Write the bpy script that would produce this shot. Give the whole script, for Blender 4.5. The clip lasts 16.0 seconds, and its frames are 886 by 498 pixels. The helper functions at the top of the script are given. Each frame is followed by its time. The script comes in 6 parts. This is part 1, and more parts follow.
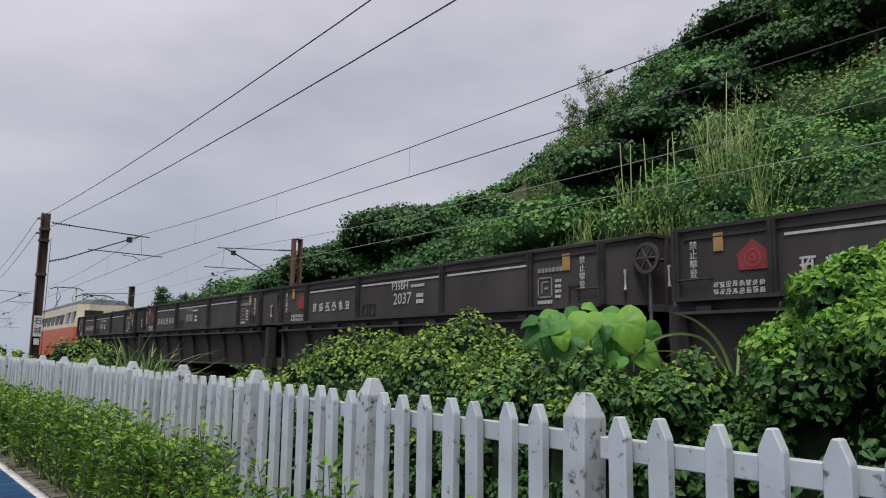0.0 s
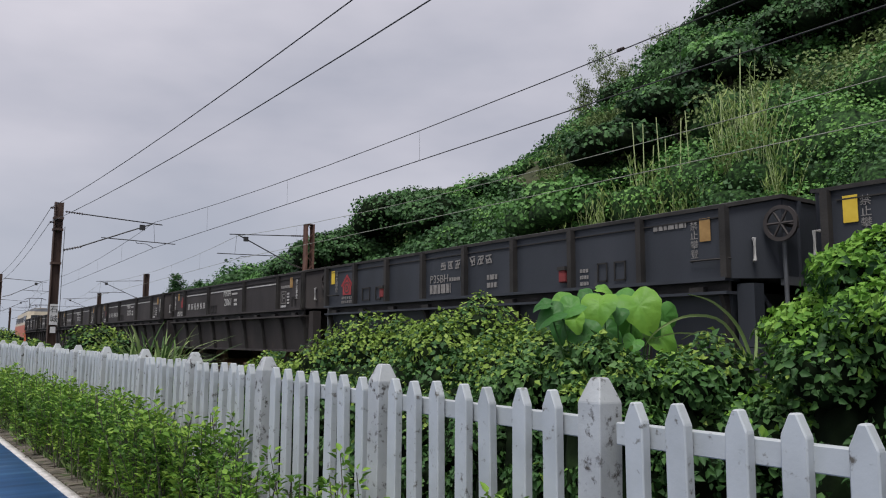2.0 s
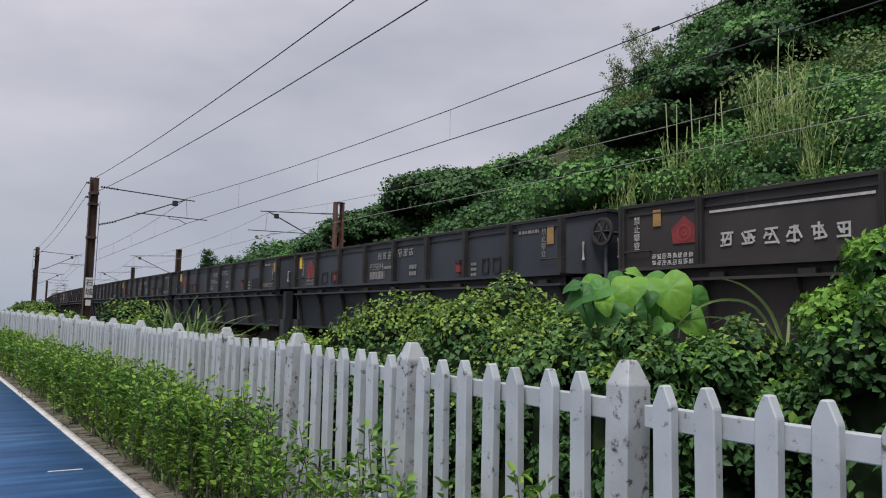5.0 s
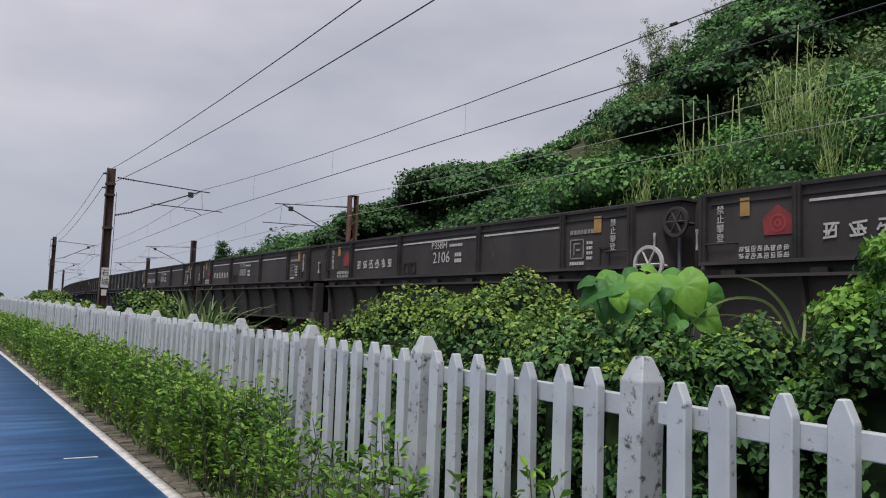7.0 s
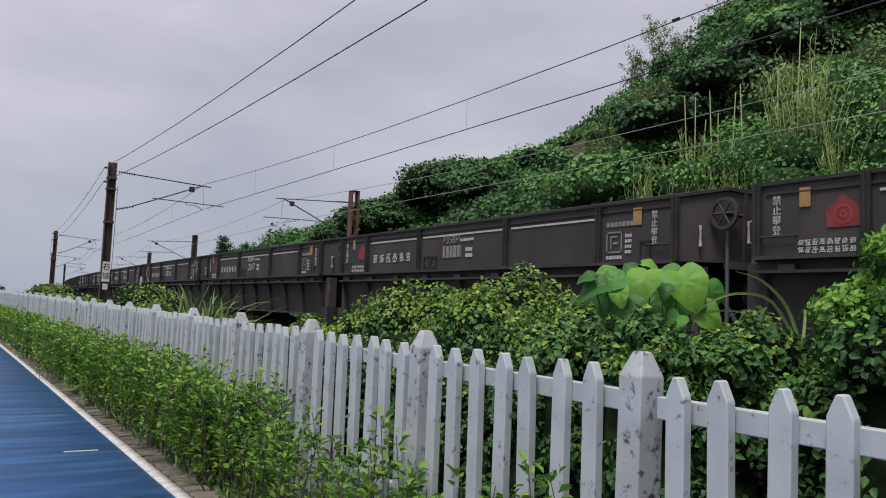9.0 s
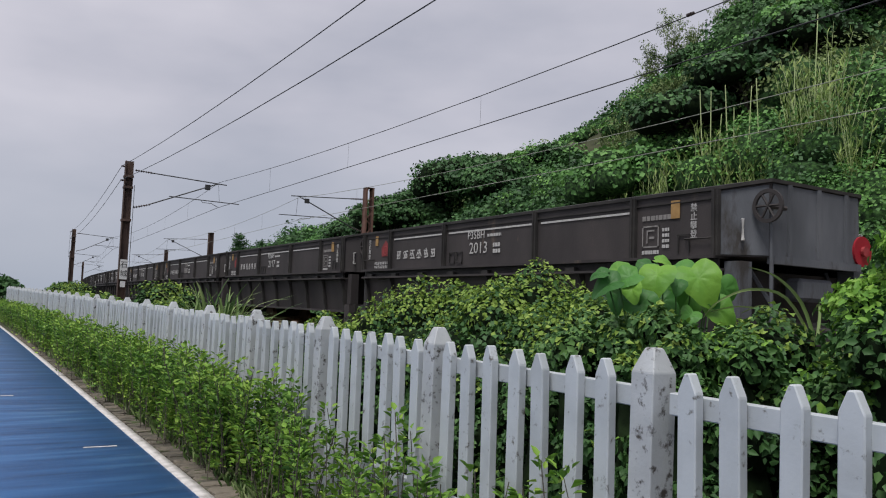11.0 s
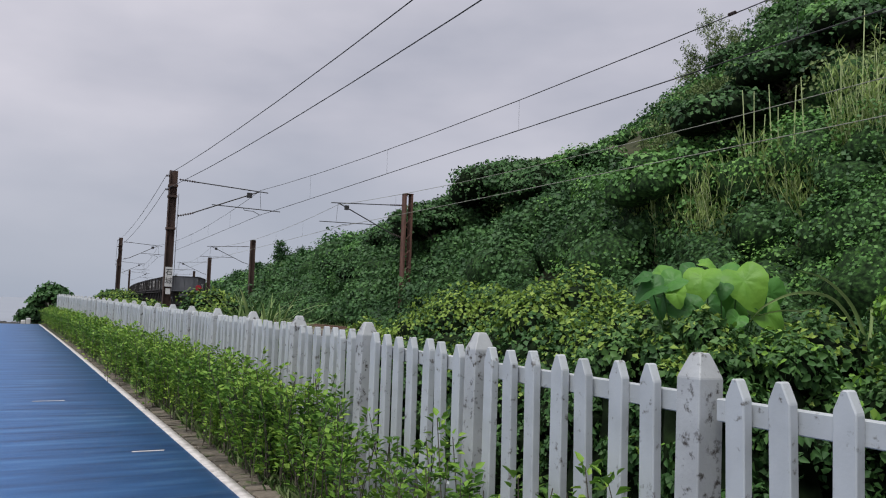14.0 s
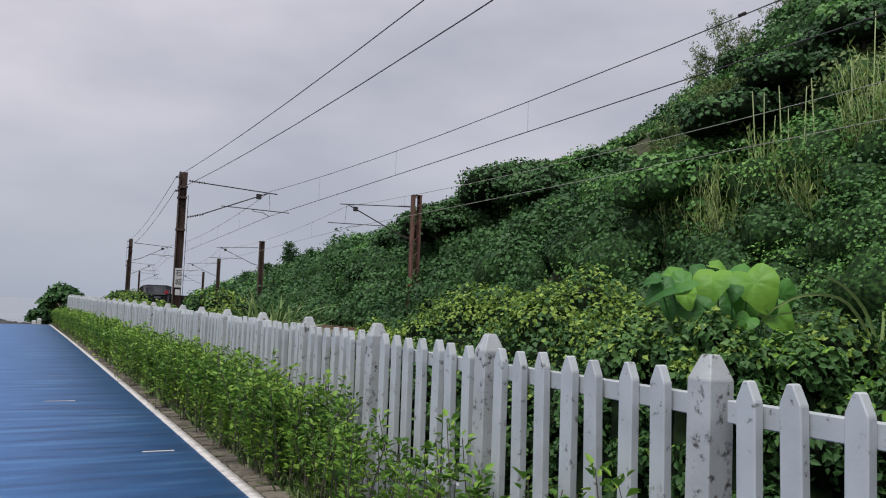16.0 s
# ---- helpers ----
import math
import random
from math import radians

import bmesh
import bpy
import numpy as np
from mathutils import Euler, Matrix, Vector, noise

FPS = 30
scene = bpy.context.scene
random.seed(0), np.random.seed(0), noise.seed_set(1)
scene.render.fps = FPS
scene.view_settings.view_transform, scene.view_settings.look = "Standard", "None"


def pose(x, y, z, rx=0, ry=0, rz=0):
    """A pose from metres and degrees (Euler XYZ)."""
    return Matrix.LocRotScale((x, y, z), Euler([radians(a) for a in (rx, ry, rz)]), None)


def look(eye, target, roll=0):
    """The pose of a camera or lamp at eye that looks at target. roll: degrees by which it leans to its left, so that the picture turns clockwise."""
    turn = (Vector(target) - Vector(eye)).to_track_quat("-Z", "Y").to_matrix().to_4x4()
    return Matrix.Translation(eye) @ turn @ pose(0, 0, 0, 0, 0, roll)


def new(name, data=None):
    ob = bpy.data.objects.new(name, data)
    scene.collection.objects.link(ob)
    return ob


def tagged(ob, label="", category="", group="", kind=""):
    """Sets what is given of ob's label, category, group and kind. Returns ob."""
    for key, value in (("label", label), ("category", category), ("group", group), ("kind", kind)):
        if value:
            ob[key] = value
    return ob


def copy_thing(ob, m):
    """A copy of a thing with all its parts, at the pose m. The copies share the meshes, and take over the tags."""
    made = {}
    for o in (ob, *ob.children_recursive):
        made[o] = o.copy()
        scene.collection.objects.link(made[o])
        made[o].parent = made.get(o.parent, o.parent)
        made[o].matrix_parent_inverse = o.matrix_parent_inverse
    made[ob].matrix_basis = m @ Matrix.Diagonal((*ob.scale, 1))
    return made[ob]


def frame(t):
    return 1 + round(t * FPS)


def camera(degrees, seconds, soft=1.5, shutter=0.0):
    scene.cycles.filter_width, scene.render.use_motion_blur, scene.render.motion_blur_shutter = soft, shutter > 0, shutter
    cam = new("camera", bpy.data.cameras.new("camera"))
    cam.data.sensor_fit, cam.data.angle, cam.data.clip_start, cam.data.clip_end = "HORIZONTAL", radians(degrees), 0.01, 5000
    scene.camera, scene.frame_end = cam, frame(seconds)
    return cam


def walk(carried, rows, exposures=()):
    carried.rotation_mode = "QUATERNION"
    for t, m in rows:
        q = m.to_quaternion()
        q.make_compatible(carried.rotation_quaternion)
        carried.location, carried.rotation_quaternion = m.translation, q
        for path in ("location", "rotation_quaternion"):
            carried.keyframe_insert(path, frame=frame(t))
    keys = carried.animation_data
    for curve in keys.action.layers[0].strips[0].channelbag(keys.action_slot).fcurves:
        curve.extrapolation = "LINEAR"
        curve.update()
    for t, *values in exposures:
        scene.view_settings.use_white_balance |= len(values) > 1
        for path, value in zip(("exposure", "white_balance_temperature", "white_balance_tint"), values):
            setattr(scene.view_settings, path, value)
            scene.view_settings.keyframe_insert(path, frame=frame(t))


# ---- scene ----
cam = camera(59.56, 16.0, soft=1.1)
PATH = [
    (0.0, -0.024, -0.034, 1.445, 8.02, -0.90, -37.11),
    (0.5, 0.031, 0.015, 1.453, 7.73, -0.37, -36.95),
    (1.0, 0.029, 0.019, 1.452, 7.39, -0.24, -36.77),
    (1.5, 0.035, 0.023, 1.455, 7.03, -0.21, -36.38),
    (2.0, 0.034, 0.024, 1.456, 6.78, -0.22, -36.10),
    (2.5, 0.035, 0.027, 1.458, 6.50, -0.37, -35.93),
    (3.0, 0.024, 0.022, 1.460, 6.27, -0.61, -35.73),
    (3.5, 0.023, 0.024, 1.457, 5.97, -0.80, -35.22),
    (4.0, 0.028, 0.023, 1.457, 5.67, -0.91, -34.78),
    (6.5, 0.013, 0.020, 1.455, 4.89, -1.89, -33.32),
    (7.0, 0.015, 0.023, 1.454, 4.80, -2.04, -33.16),
    (7.5, 0.014, 0.025, 1.453, 4.69, -2.25, -33.18),
    (8.0, 0.019, 0.027, 1.450, 4.59, -2.28, -33.15),
    (10.5, 0.025, 0.005, 1.448, 4.19, -2.08, -32.55),
    (11.0, 0.017, -0.002, 1.451, 4.17, -2.12, -31.99),
    (11.5, 0.015, 0.001, 1.454, 4.33, -2.18, -31.52),
    (12.0, 0.014, 0.001, 1.453, 4.39, -2.02, -30.72),
    (12.5, 0.010, 0.002, 1.452, 4.47, -1.95, -30.23),
    (13.0, 0.014, 0.003, 1.450, 4.47, -1.89, -29.79),
    (13.5, 0.009, 0.001, 1.451, 4.47, -1.83, -29.34),
    (14.0, 0.010, 0.003, 1.451, 4.46, -1.84, -29.07),
    (14.5, 0.009, 0.004, 1.449, 4.48, -1.79, -28.82),
    (15.0, 0.010, 0.006, 1.450, 4.47, -1.87, -28.61),
    (15.5, 0.006, 0.006, 1.449, 4.47, -1.88, -28.54),
    (16.0, -0.000, -0.000, 1.450, 4.54, -1.95, -28.45),
]
walk(cam, [(t, pose(x, y, z, 90 + pitch, roll, yaw)) for t, x, y, z, pitch, roll, yaw in PATH], exposures=[(0, 0.0), (16, 0.0)])

# ---- world and sun ----
world = bpy.data.worlds.new("overcast_sky")
scene.world = world
world.use_nodes = True
wn, wl = world.node_tree.nodes, world.node_tree.links
wn.clear()
w_out, w_bg = wn.new("ShaderNodeOutputWorld"), wn.new("ShaderNodeBackground")
w_sky = wn.new("ShaderNodeTexSky")
w_sky.sky_type, w_sky.sun_disc = "NISHITA", False
w_sky.sun_elevation, w_sky.sun_rotation = radians(64), radians(-124)
w_gain = wn.new("ShaderNodeVectorMath")
w_gain.operation = "SCALE"
w_gain.inputs["Scale"].default_value = 0.10
w_co, w_map = wn.new("ShaderNodeTexCoord"), wn.new("ShaderNodeMapping")
w_map.inputs["Scale"].default_value = (1.0, 1.0, 2.6)
w_map.inputs["Location"].default_value = (0.35, 0.1, 0.2)
w_noise = wn.new("ShaderNodeTexNoise")
w_noise.inputs["Scale"].default_value, w_noise.inputs["Detail"].default_value = 2.1, 5.0
w_noise.inputs["Roughness"].default_value = 0.48
w_ramp = wn.new("ShaderNodeValToRGB")
w_ramp.color_ramp.elements[0].position, w_ramp.color_ramp.elements[1].position = 0.30, 0.72
w_ramp.color_ramp.elements[0].color = (0.44, 0.45, 0.53, 1)
w_ramp.color_ramp.elements[1].color = (0.76, 0.73, 0.80, 1)
w_mix = wn.new("ShaderNodeMixRGB")
w_mix.inputs[0].default_value = 0.92
w_bg.inputs["Strength"].default_value = 1.0
wl.new(w_co.outputs["Generated"], w_map.inputs["Vector"])
wl.new(w_map.outputs["Vector"], w_noise.inputs["Vector"])
wl.new(w_noise.outputs["Fac"], w_ramp.inputs[0])
wl.new(w_sky.outputs[0], w_gain.inputs[0])
wl.new(w_gain.outputs[0], w_mix.inputs[1])
wl.new(w_ramp.outputs[0], w_mix.inputs[2])
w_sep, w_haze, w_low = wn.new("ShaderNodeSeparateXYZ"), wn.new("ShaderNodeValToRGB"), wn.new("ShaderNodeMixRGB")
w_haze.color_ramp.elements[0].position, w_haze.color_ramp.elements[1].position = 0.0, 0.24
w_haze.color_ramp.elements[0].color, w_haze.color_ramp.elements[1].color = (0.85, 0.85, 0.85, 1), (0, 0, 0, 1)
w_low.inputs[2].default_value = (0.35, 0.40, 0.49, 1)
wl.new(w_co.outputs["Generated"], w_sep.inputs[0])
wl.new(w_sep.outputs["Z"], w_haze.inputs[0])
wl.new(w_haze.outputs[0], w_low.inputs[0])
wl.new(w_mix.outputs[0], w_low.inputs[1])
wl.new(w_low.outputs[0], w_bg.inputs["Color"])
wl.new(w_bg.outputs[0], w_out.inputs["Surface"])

sun = new("sun", bpy.data.lights.new("sun", "SUN"))
sun.data.energy, sun.data.angle, sun.data.color = 2.9, radians(24), (1.0, 0.98, 0.94)
sun.matrix_world = look((-30, -12, 75), (0, 8, 0))


# ---- materials ----
def material(name, stops, scale=4.0, detail=4.0, rough=0.8, metal=0.0, bump=0.2, bump_scale=40.0, island=0.0, per_object=0.0,
             stain=None, stain_scale=1.2, stain_at=0.58, translucent=0.0, stretch=(1, 1, 1), spec=0.5):
    """A node material: noise runs through the colour stops, random by island or object shifts it, a second noise adds stains."""
    m = bpy.data.materials.new(name)
    m.use_nodes = True
    n, l = m.node_tree.nodes, m.node_tree.links
    b = n["Principled BSDF"]
    b.inputs["Roughness"].default_value, b.inputs["Metallic"].default_value = rough, metal
    b.inputs["Specular IOR Level"].default_value = spec
    co, mp = n.new("ShaderNodeTexCoord"), n.new("ShaderNodeMapping")
    mp.inputs["Scale"].default_value = stretch
    if per_object:
        shift, far = n.new("ShaderNodeVectorMath"), n.new("ShaderNodeVectorMath")
        far.operation, shift.operation = "SCALE", "ADD"
        far.inputs[0].default_value, lucky = (37.0, 23.0, 51.0), n.new("ShaderNodeObjectInfo")
        l.new(lucky.outputs["Random"], far.inputs["Scale"])
        l.new(co.outputs["Object"], shift.inputs[0])
        l.new(far.outputs[0], shift.inputs[1])
        l.new(shift.outputs[0], mp.inputs["Vector"])
    else:
        l.new(co.outputs["Object"], mp.inputs["Vector"])
    no = n.new("ShaderNodeTexNoise")
    no.inputs["Scale"].default_value, no.inputs["Detail"].default_value = scale, detail
    l.new(mp.outputs["Vector"], no.inputs["Vector"])
    value = no.outputs["Fac"]
    for amount, kind in ((island, "i"), (per_object, "o")):
        if amount:
            src = n.new("ShaderNodeNewGeometry").outputs["Random Per Island"] if kind == "i" else n.new("ShaderNodeObjectInfo").outputs["Random"]
            mm = n.new("ShaderNodeMath")
            mm.operation = "MULTIPLY_ADD"
            sb = n.new("ShaderNodeMath")
            sb.operation = "SUBTRACT"
            l.new(src, sb.inputs[0])
            sb.inputs[1].default_value = 0.5
            l.new(sb.outputs[0], mm.inputs[0])
            mm.inputs[1].default_value = amount
            l.new(value, mm.inputs[2])
            value = mm.outputs[0]
    ramp = n.new("ShaderNodeValToRGB")
    els = ramp.color_ramp.elements
    while len(els) < len(stops):
        els.new(0.5)
    for e, (p, c) in zip(els, stops):
        e.position, e.color = p, (*c, 1)
    l.new(value, ramp.inputs[0])
    colour = ramp.outputs[0]
    if stain:
        n2 = n.new("ShaderNodeTexNoise")
        n2.inputs["Scale"].default_value, n2.inputs["Detail"].default_value, n2.inputs["Roughness"].default_value = stain_scale, 7, 0.65
        l.new(mp.outputs["Vector"], n2.inputs["Vector"])
        r2 = n.new("ShaderNodeValToRGB")
        r2.color_ramp.elements[0].position, r2.color_ramp.elements[1].position = stain_at, stain_at + 0.1
        l.new(n2.outputs["Fac"], r2.inputs[0])
        mx = n.new("ShaderNodeMixRGB")
        mx.inputs[2].default_value = (*stain, 1)
        l.new(r2.outputs[0], mx.inputs[0])
        l.new(colour, mx.inputs[1])
        colour = mx.outputs[0]
    l.new(colour, b.inputs["Base Color"])
    if bump:
        n3 = n.new("ShaderNodeTexNoise")
        n3.inputs["Scale"].default_value, n3.inputs["Detail"].default_value = bump_scale, 3
        l.new(mp.outputs["Vector"], n3.inputs["Vector"])
        bp = n.new("ShaderNodeBump")
        bp.inputs["Strength"].default_value, bp.inputs["Distance"].default_value = bump, 0.02
        l.new(n3.outputs["Fac"], bp.inputs["Height"])
        l.new(bp.outputs[0], b.inputs["Normal"])
    if translucent:
        tr = n.new("ShaderNodeBsdfTranslucent")
        l.new(colour, tr.inputs["Color"])
        ms = n.new("ShaderNodeMixShader")
        ms.inputs[0].default_value = translucent
        l.new(b.outputs[0], ms.inputs[1])
        l.new(tr.outputs[0], ms.inputs[2])
        l.new(ms.outputs[0], n["Material Output"].inputs["Surface"])
    return m


def leafy(name, dark, mid, light, scale=0.5, island=0.55, rough=0.55, translucent=0.15):
    return material(name, [(0.22, dark), (0.5, mid), (0.78, light)], scale=scale, detail=2, rough=rough, bump=0, island=island, translucent=translucent, spec=0.25)


BLUE = material("blue_path_paint", [(0.32, (0.012, 0.062, 0.18)), (0.44, (0.021, 0.098, 0.27)), (0.56, (0.032, 0.132, 0.34)), (0.70, (0.075, 0.21, 0.43))], scale=1.7, detail=7, rough=0.5, bump=0.12, bump_scale=90,
                stain=(0.13, 0.24, 0.42), stain_scale=1.6, stain_at=0.60, stretch=(0.35, 2.6, 1))
LINE = material("worn_white_line", [(0.3, (0.38, 0.36, 0.35)), (0.6, (0.60, 0.57, 0.55))], scale=9, rough=0.8, stain=(0.22, 0.2, 0.17), stain_scale=7, stain_at=0.6)
BRICK = material("edging_brick", [(0.3, (0.070, 0.062, 0.050)), (0.7, (0.17, 0.145, 0.115))], scale=14, rough=0.95, per_object=0.5, bump=0.5, stain=(0.06, 0.08, 0.03), stain_scale=6, stain_at=0.55)
SOIL = material("weedy_ground", [(0.3, (0.025, 0.03, 0.014)), (0.55, (0.05, 0.055, 0.025)), (0.75, (0.09, 0.08, 0.05))], scale=1.5, detail=8, rough=1, bump=0.8, bump_scale=9)
BALLAST = material("grey_ballast", [(0.3, (0.06, 0.055, 0.05)), (0.7, (0.22, 0.20, 0.18))], scale=26, detail=5, rough=1, bump=1, bump_scale=22)
SLEEPER = material("concrete_sleeper", [(0.3, (0.18, 0.17, 0.15)), (0.7, (0.3, 0.28, 0.26))], scale=8, rough=0.95)
RAIL = material("rusty_rail", [(0.3, (0.10, 0.05, 0.03)), (0.7, (0.2, 0.12, 0.08))], scale=8, rough=0.6, metal=0.5)
WHITE = material("white_fence_paint", [(0.25, (0.365, 0.390, 0.405)), (0.6, (0.455, 0.485, 0.505))], scale=5, detail=6, rough=0.6, per_object=0.25, bump=0.05, bump_scale=60,
                 stain=(0.10, 0.09, 0.075), stain_scale=17, stain_at=0.60)
POSTWHITE = material("chipped_post_paint", [(0.25, (0.35, 0.365, 0.375)), (0.6, (0.44, 0.46, 0.47))], scale=5, detail=6, rough=0.65, per_object=0.2, bump=0.08, bump_scale=50,
                     stain=(0.05, 0.042, 0.036), stain_scale=17, stain_at=0.555)
STEEL_A = material("dusty_brown_black_steel", [(0.25, (0.022, 0.018, 0.019)), (0.5, (0.038, 0.032, 0.032)), (0.8, (0.062, 0.051, 0.050))], scale=1.3, detail=8, rough=0.75, per_object=0.2, bump=0.15,
                   stain=(0.10, 0.075, 0.06), stain_scale=2.3, stain_at=0.64, stretch=(1, 1, 0.5))
STEEL_B = material("blue_black_steel", [(0.25, (0.018, 0.021, 0.028)), (0.55, (0.031, 0.036, 0.047)), (0.8, (0.044, 0.048, 0.058))], scale=1.1, detail=7, rough=0.6, per_object=0.15, bump=0.1,
                   stain=(0.07, 0.062, 0.056), stain_scale=1.8, stain_at=0.68, stretch=(1, 1, 0.5))
FRAME = material("near_black_steel", [(0.3, (0.012, 0.011, 0.011)), (0.7, (0.035, 0.031, 0.029))], scale=3, rough=0.8)
DUST = material("dust_grey_steel", [(0.3, (0.052, 0.056, 0.064)), (0.55, (0.100, 0.106, 0.120)), (0.8, (0.18, 0.187, 0.205))], scale=1.2, detail=8, rough=0.9, stain=(0.045, 0.04, 0.038), stain_scale=2.0, stain_at=0.55, stretch=(1, 1, 0.35))
LETTER = material("dusty_white_lettering", [(0.3, (0.36, 0.35, 0.34)), (0.7, (0.52, 0.51, 0.50))], scale=12, rough=0.8, bump=0)
LETTER_DIM = material("faded_lettering", [(0.3, (0.16, 0.15, 0.145)), (0.7, (0.28, 0.265, 0.255))], scale=12, rough=0.85, bump=0)
RED_DULL = material("faded_red_emblem", [(0.3, (0.16, 0.022, 0.024)), (0.7, (0.24, 0.038, 0.04))], scale=6, rough=0.8, bump=0)
RED = material("red_emblem", [(0.3, (0.27, 0.025, 0.03)), (0.7, (0.36, 0.045, 0.05))], scale=6, rough=0.7, bump=0)
LAMP_RED = material("red_tail_disc", [(0.3, (0.28, 0.010, 0.022)), (0.7, (0.38, 0.020, 0.035))], scale=5, rough=0.45, bump=0)
YELLOW = material("yellow_card", [(0.3, (0.62, 0.42, 0.03)), (0.7, (0.75, 0.53, 0.06))], scale=8, rough=0.7, bump=0)
CARD = material("faded_orange_card", [(0.3, (0.26, 0.15, 0.05)), (0.7, (0.40, 0.24, 0.09))], scale=8, rough=0.8, bump=0)
ORANGE = material("orange_loco_paint", [(0.3, (0.42, 0.085, 0.03)), (0.7, (0.55, 0.12, 0.045))], scale=2, rough=0.5, bump=0, stain=(0.3, 0.1, 0.06), stain_scale=2)
CREAM = material("cream_loco_paint", [(0.3, (0.42, 0.36, 0.27)), (0.7, (0.55, 0.48, 0.37))], scale=2, rough=0.55, bump=0)
WINDOW = material("dark_window_glass", [(0.3, (0.02, 0.022, 0.025)), (0.7, (0.04, 0.045, 0.05))], scale=2, rough=0.08, bump=0)
MAST = material("rust_brown_mast", [(0.3, (0.035, 0.022, 0.018)), (0.55, (0.075, 0.045, 0.035)), (0.8, (0.13, 0.085, 0.065))], scale=2.2, detail=7, rough=0.85, stain=(0.02, 0.016, 0.014), stain_scale=2.5, stain_at=0.56, stretch=(1, 1, 0.25))
MAST_RED = material("red_brown_lattice_mast", [(0.3, (0.085, 0.042, 0.032)), (0.7, (0.17, 0.085, 0.062))], scale=3, detail=6, rough=0.85)
WIRE = material("dark_wire", [(0.3, (0.02, 0.02, 0.022)), (0.7, (0.04, 0.04, 0.043))], scale=3, rough=0.6, bump=0)
WIRE_PALE = material("weathered_contact_wire", [(0.3, (0.20, 0.21, 0.17)), (0.7, (0.3, 0.31, 0.26))], scale=3, rough=0.5, bump=0)
INSULATOR = material("brown_insulator", [(0.3, (0.03, 0.02, 0.018)), (0.7, (0.05, 0.03, 0.028))], scale=8, rough=0.3, bump=0)
PLATE = material("white_plate", [(0.3, (0.52, 0.52, 0.52)), (0.7, (0.66, 0.66, 0.66))], scale=10, rough=0.6, bump=0)
BLACK = material("black_lettering", [(0.3, (0.015, 0.015, 0.015)), (0.7, (0.03, 0.03, 0.03))], scale=10, rough=0.7, bump=0)
BARK = material("grey_brown_bark", [(0.3, (0.05, 0.042, 0.032)), (0.7, (0.14, 0.12, 0.095))], scale=6, rough=0.95, bump=0.6, bump_scale=20, stretch=(1, 1, 0.3))
CANE = material("pale_cane", [(0.3, (0.31, 0.40, 0.16)), (0.7, (0.50, 0.57, 0.29))], scale=2, rough=0.8, bump=0, island=0.4)
STONE = material("grey_stone_wall", [(0.3, (0.12, 0.115, 0.105)), (0.7, (0.25, 0.24, 0.22))], scale=2.5, detail=8, rough=0.95, bump=0.5)
SEA = material("grey_sea", [(0.3, (0.20, 0.23, 0.27)), (0.7, (0.26, 0.29, 0.33))], scale=0.02, rough=0.30, bump=0.3, bump_scale=0.8)
ROCK = material("dark_sea_rock", [(0.3, (0.03, 0.03, 0.03)), (0.7, (0.09, 0.085, 0.08))], scale=1.0, rough=0.95, bump=0.6, bump_scale=4)

LEAF_TREE = leafy("dark_broad_leaves", (0.018, 0.050, 0.019), (0.048, 0.118, 0.038), (0.100, 0.215, 0.066), scale=0.5, island=0.26)
LEAF_MID = leafy("green_broad_leaves", (0.050, 0.130, 0.036), (0.105, 0.245, 0.062), (0.190, 0.370, 0.098), scale=0.5, island=0.24)
LEAF_VINE = leafy("vine_leaves", (0.042, 0.112, 0.030), (0.100, 0.238, 0.056), (0.195, 0.375, 0.086), scale=0.45, island=0.26)
LEAF_OLIVE = leafy("olive_scrub_leaves", (0.070, 0.108, 0.036), (0.140, 0.198, 0.066), (0.235, 0.300, 0.110), scale=0.5, island=0.28)
LEAF_HEDGE = leafy("hedge_leaves", (0.060, 0.145, 0.024), (0.155, 0.300, 0.042), (0.31, 0.445, 0.072), scale=2.2, island=0.45, translucent=0.22)
LEAF_BUSH = leafy("creeper_leaves", (0.022, 0.062, 0.020), (0.050, 0.124, 0.034), (0.108, 0.215, 0.055), scale=1.6, island=0.30, translucent=0.12)
# Two paler leaf tones: young growth, with light on the mound tops painted in.
LEAF_FRESH_LIT = leafy("toplit_fresh_green_leaves", (0.100, 0.240, 0.036), (0.185, 0.370, 0.054), (0.300, 0.480, 0.090), scale=1.6, island=0.35, translucent=0.25)
LEAF_YOUNG_LIT = leafy("toplit_young_creeper_leaves", (0.140, 0.240, 0.042), (0.235, 0.355, 0.064), (0.340, 0.455, 0.105), scale=1.6, island=0.35, translucent=0.25)
LEAF_BIG = material("large_soft_leaf", [(0.25, (0.045, 0.150, 0.032)), (0.5, (0.085, 0.245, 0.046)), (0.8, (0.180, 0.370, 0.050))], scale=3.0, detail=3, rough=0.5, per_object=0.75, bump=0.25, bump_scale=30, translucent=0.25, spec=0.3)
LEAF_GRASS = leafy("grass_blades", (0.056, 0.113, 0.034), (0.165, 0.255, 0.083), (0.330, 0.405, 0.180), scale=1.0, translucent=0.3)
LEAF_REED = leafy("pale_reed_leaves", (0.19, 0.30, 0.075), (0.32, 0.44, 0.13), (0.47, 0.56, 0.21), scale=0.6, island=0.3, translucent=0.2)
LEAF_STRAP = leafy("grey_green_strap_leaves", (0.055, 0.095, 0.045), (0.105, 0.165, 0.075), (0.180, 0.250, 0.120), scale=1.0, island=0.4, translucent=0.1)

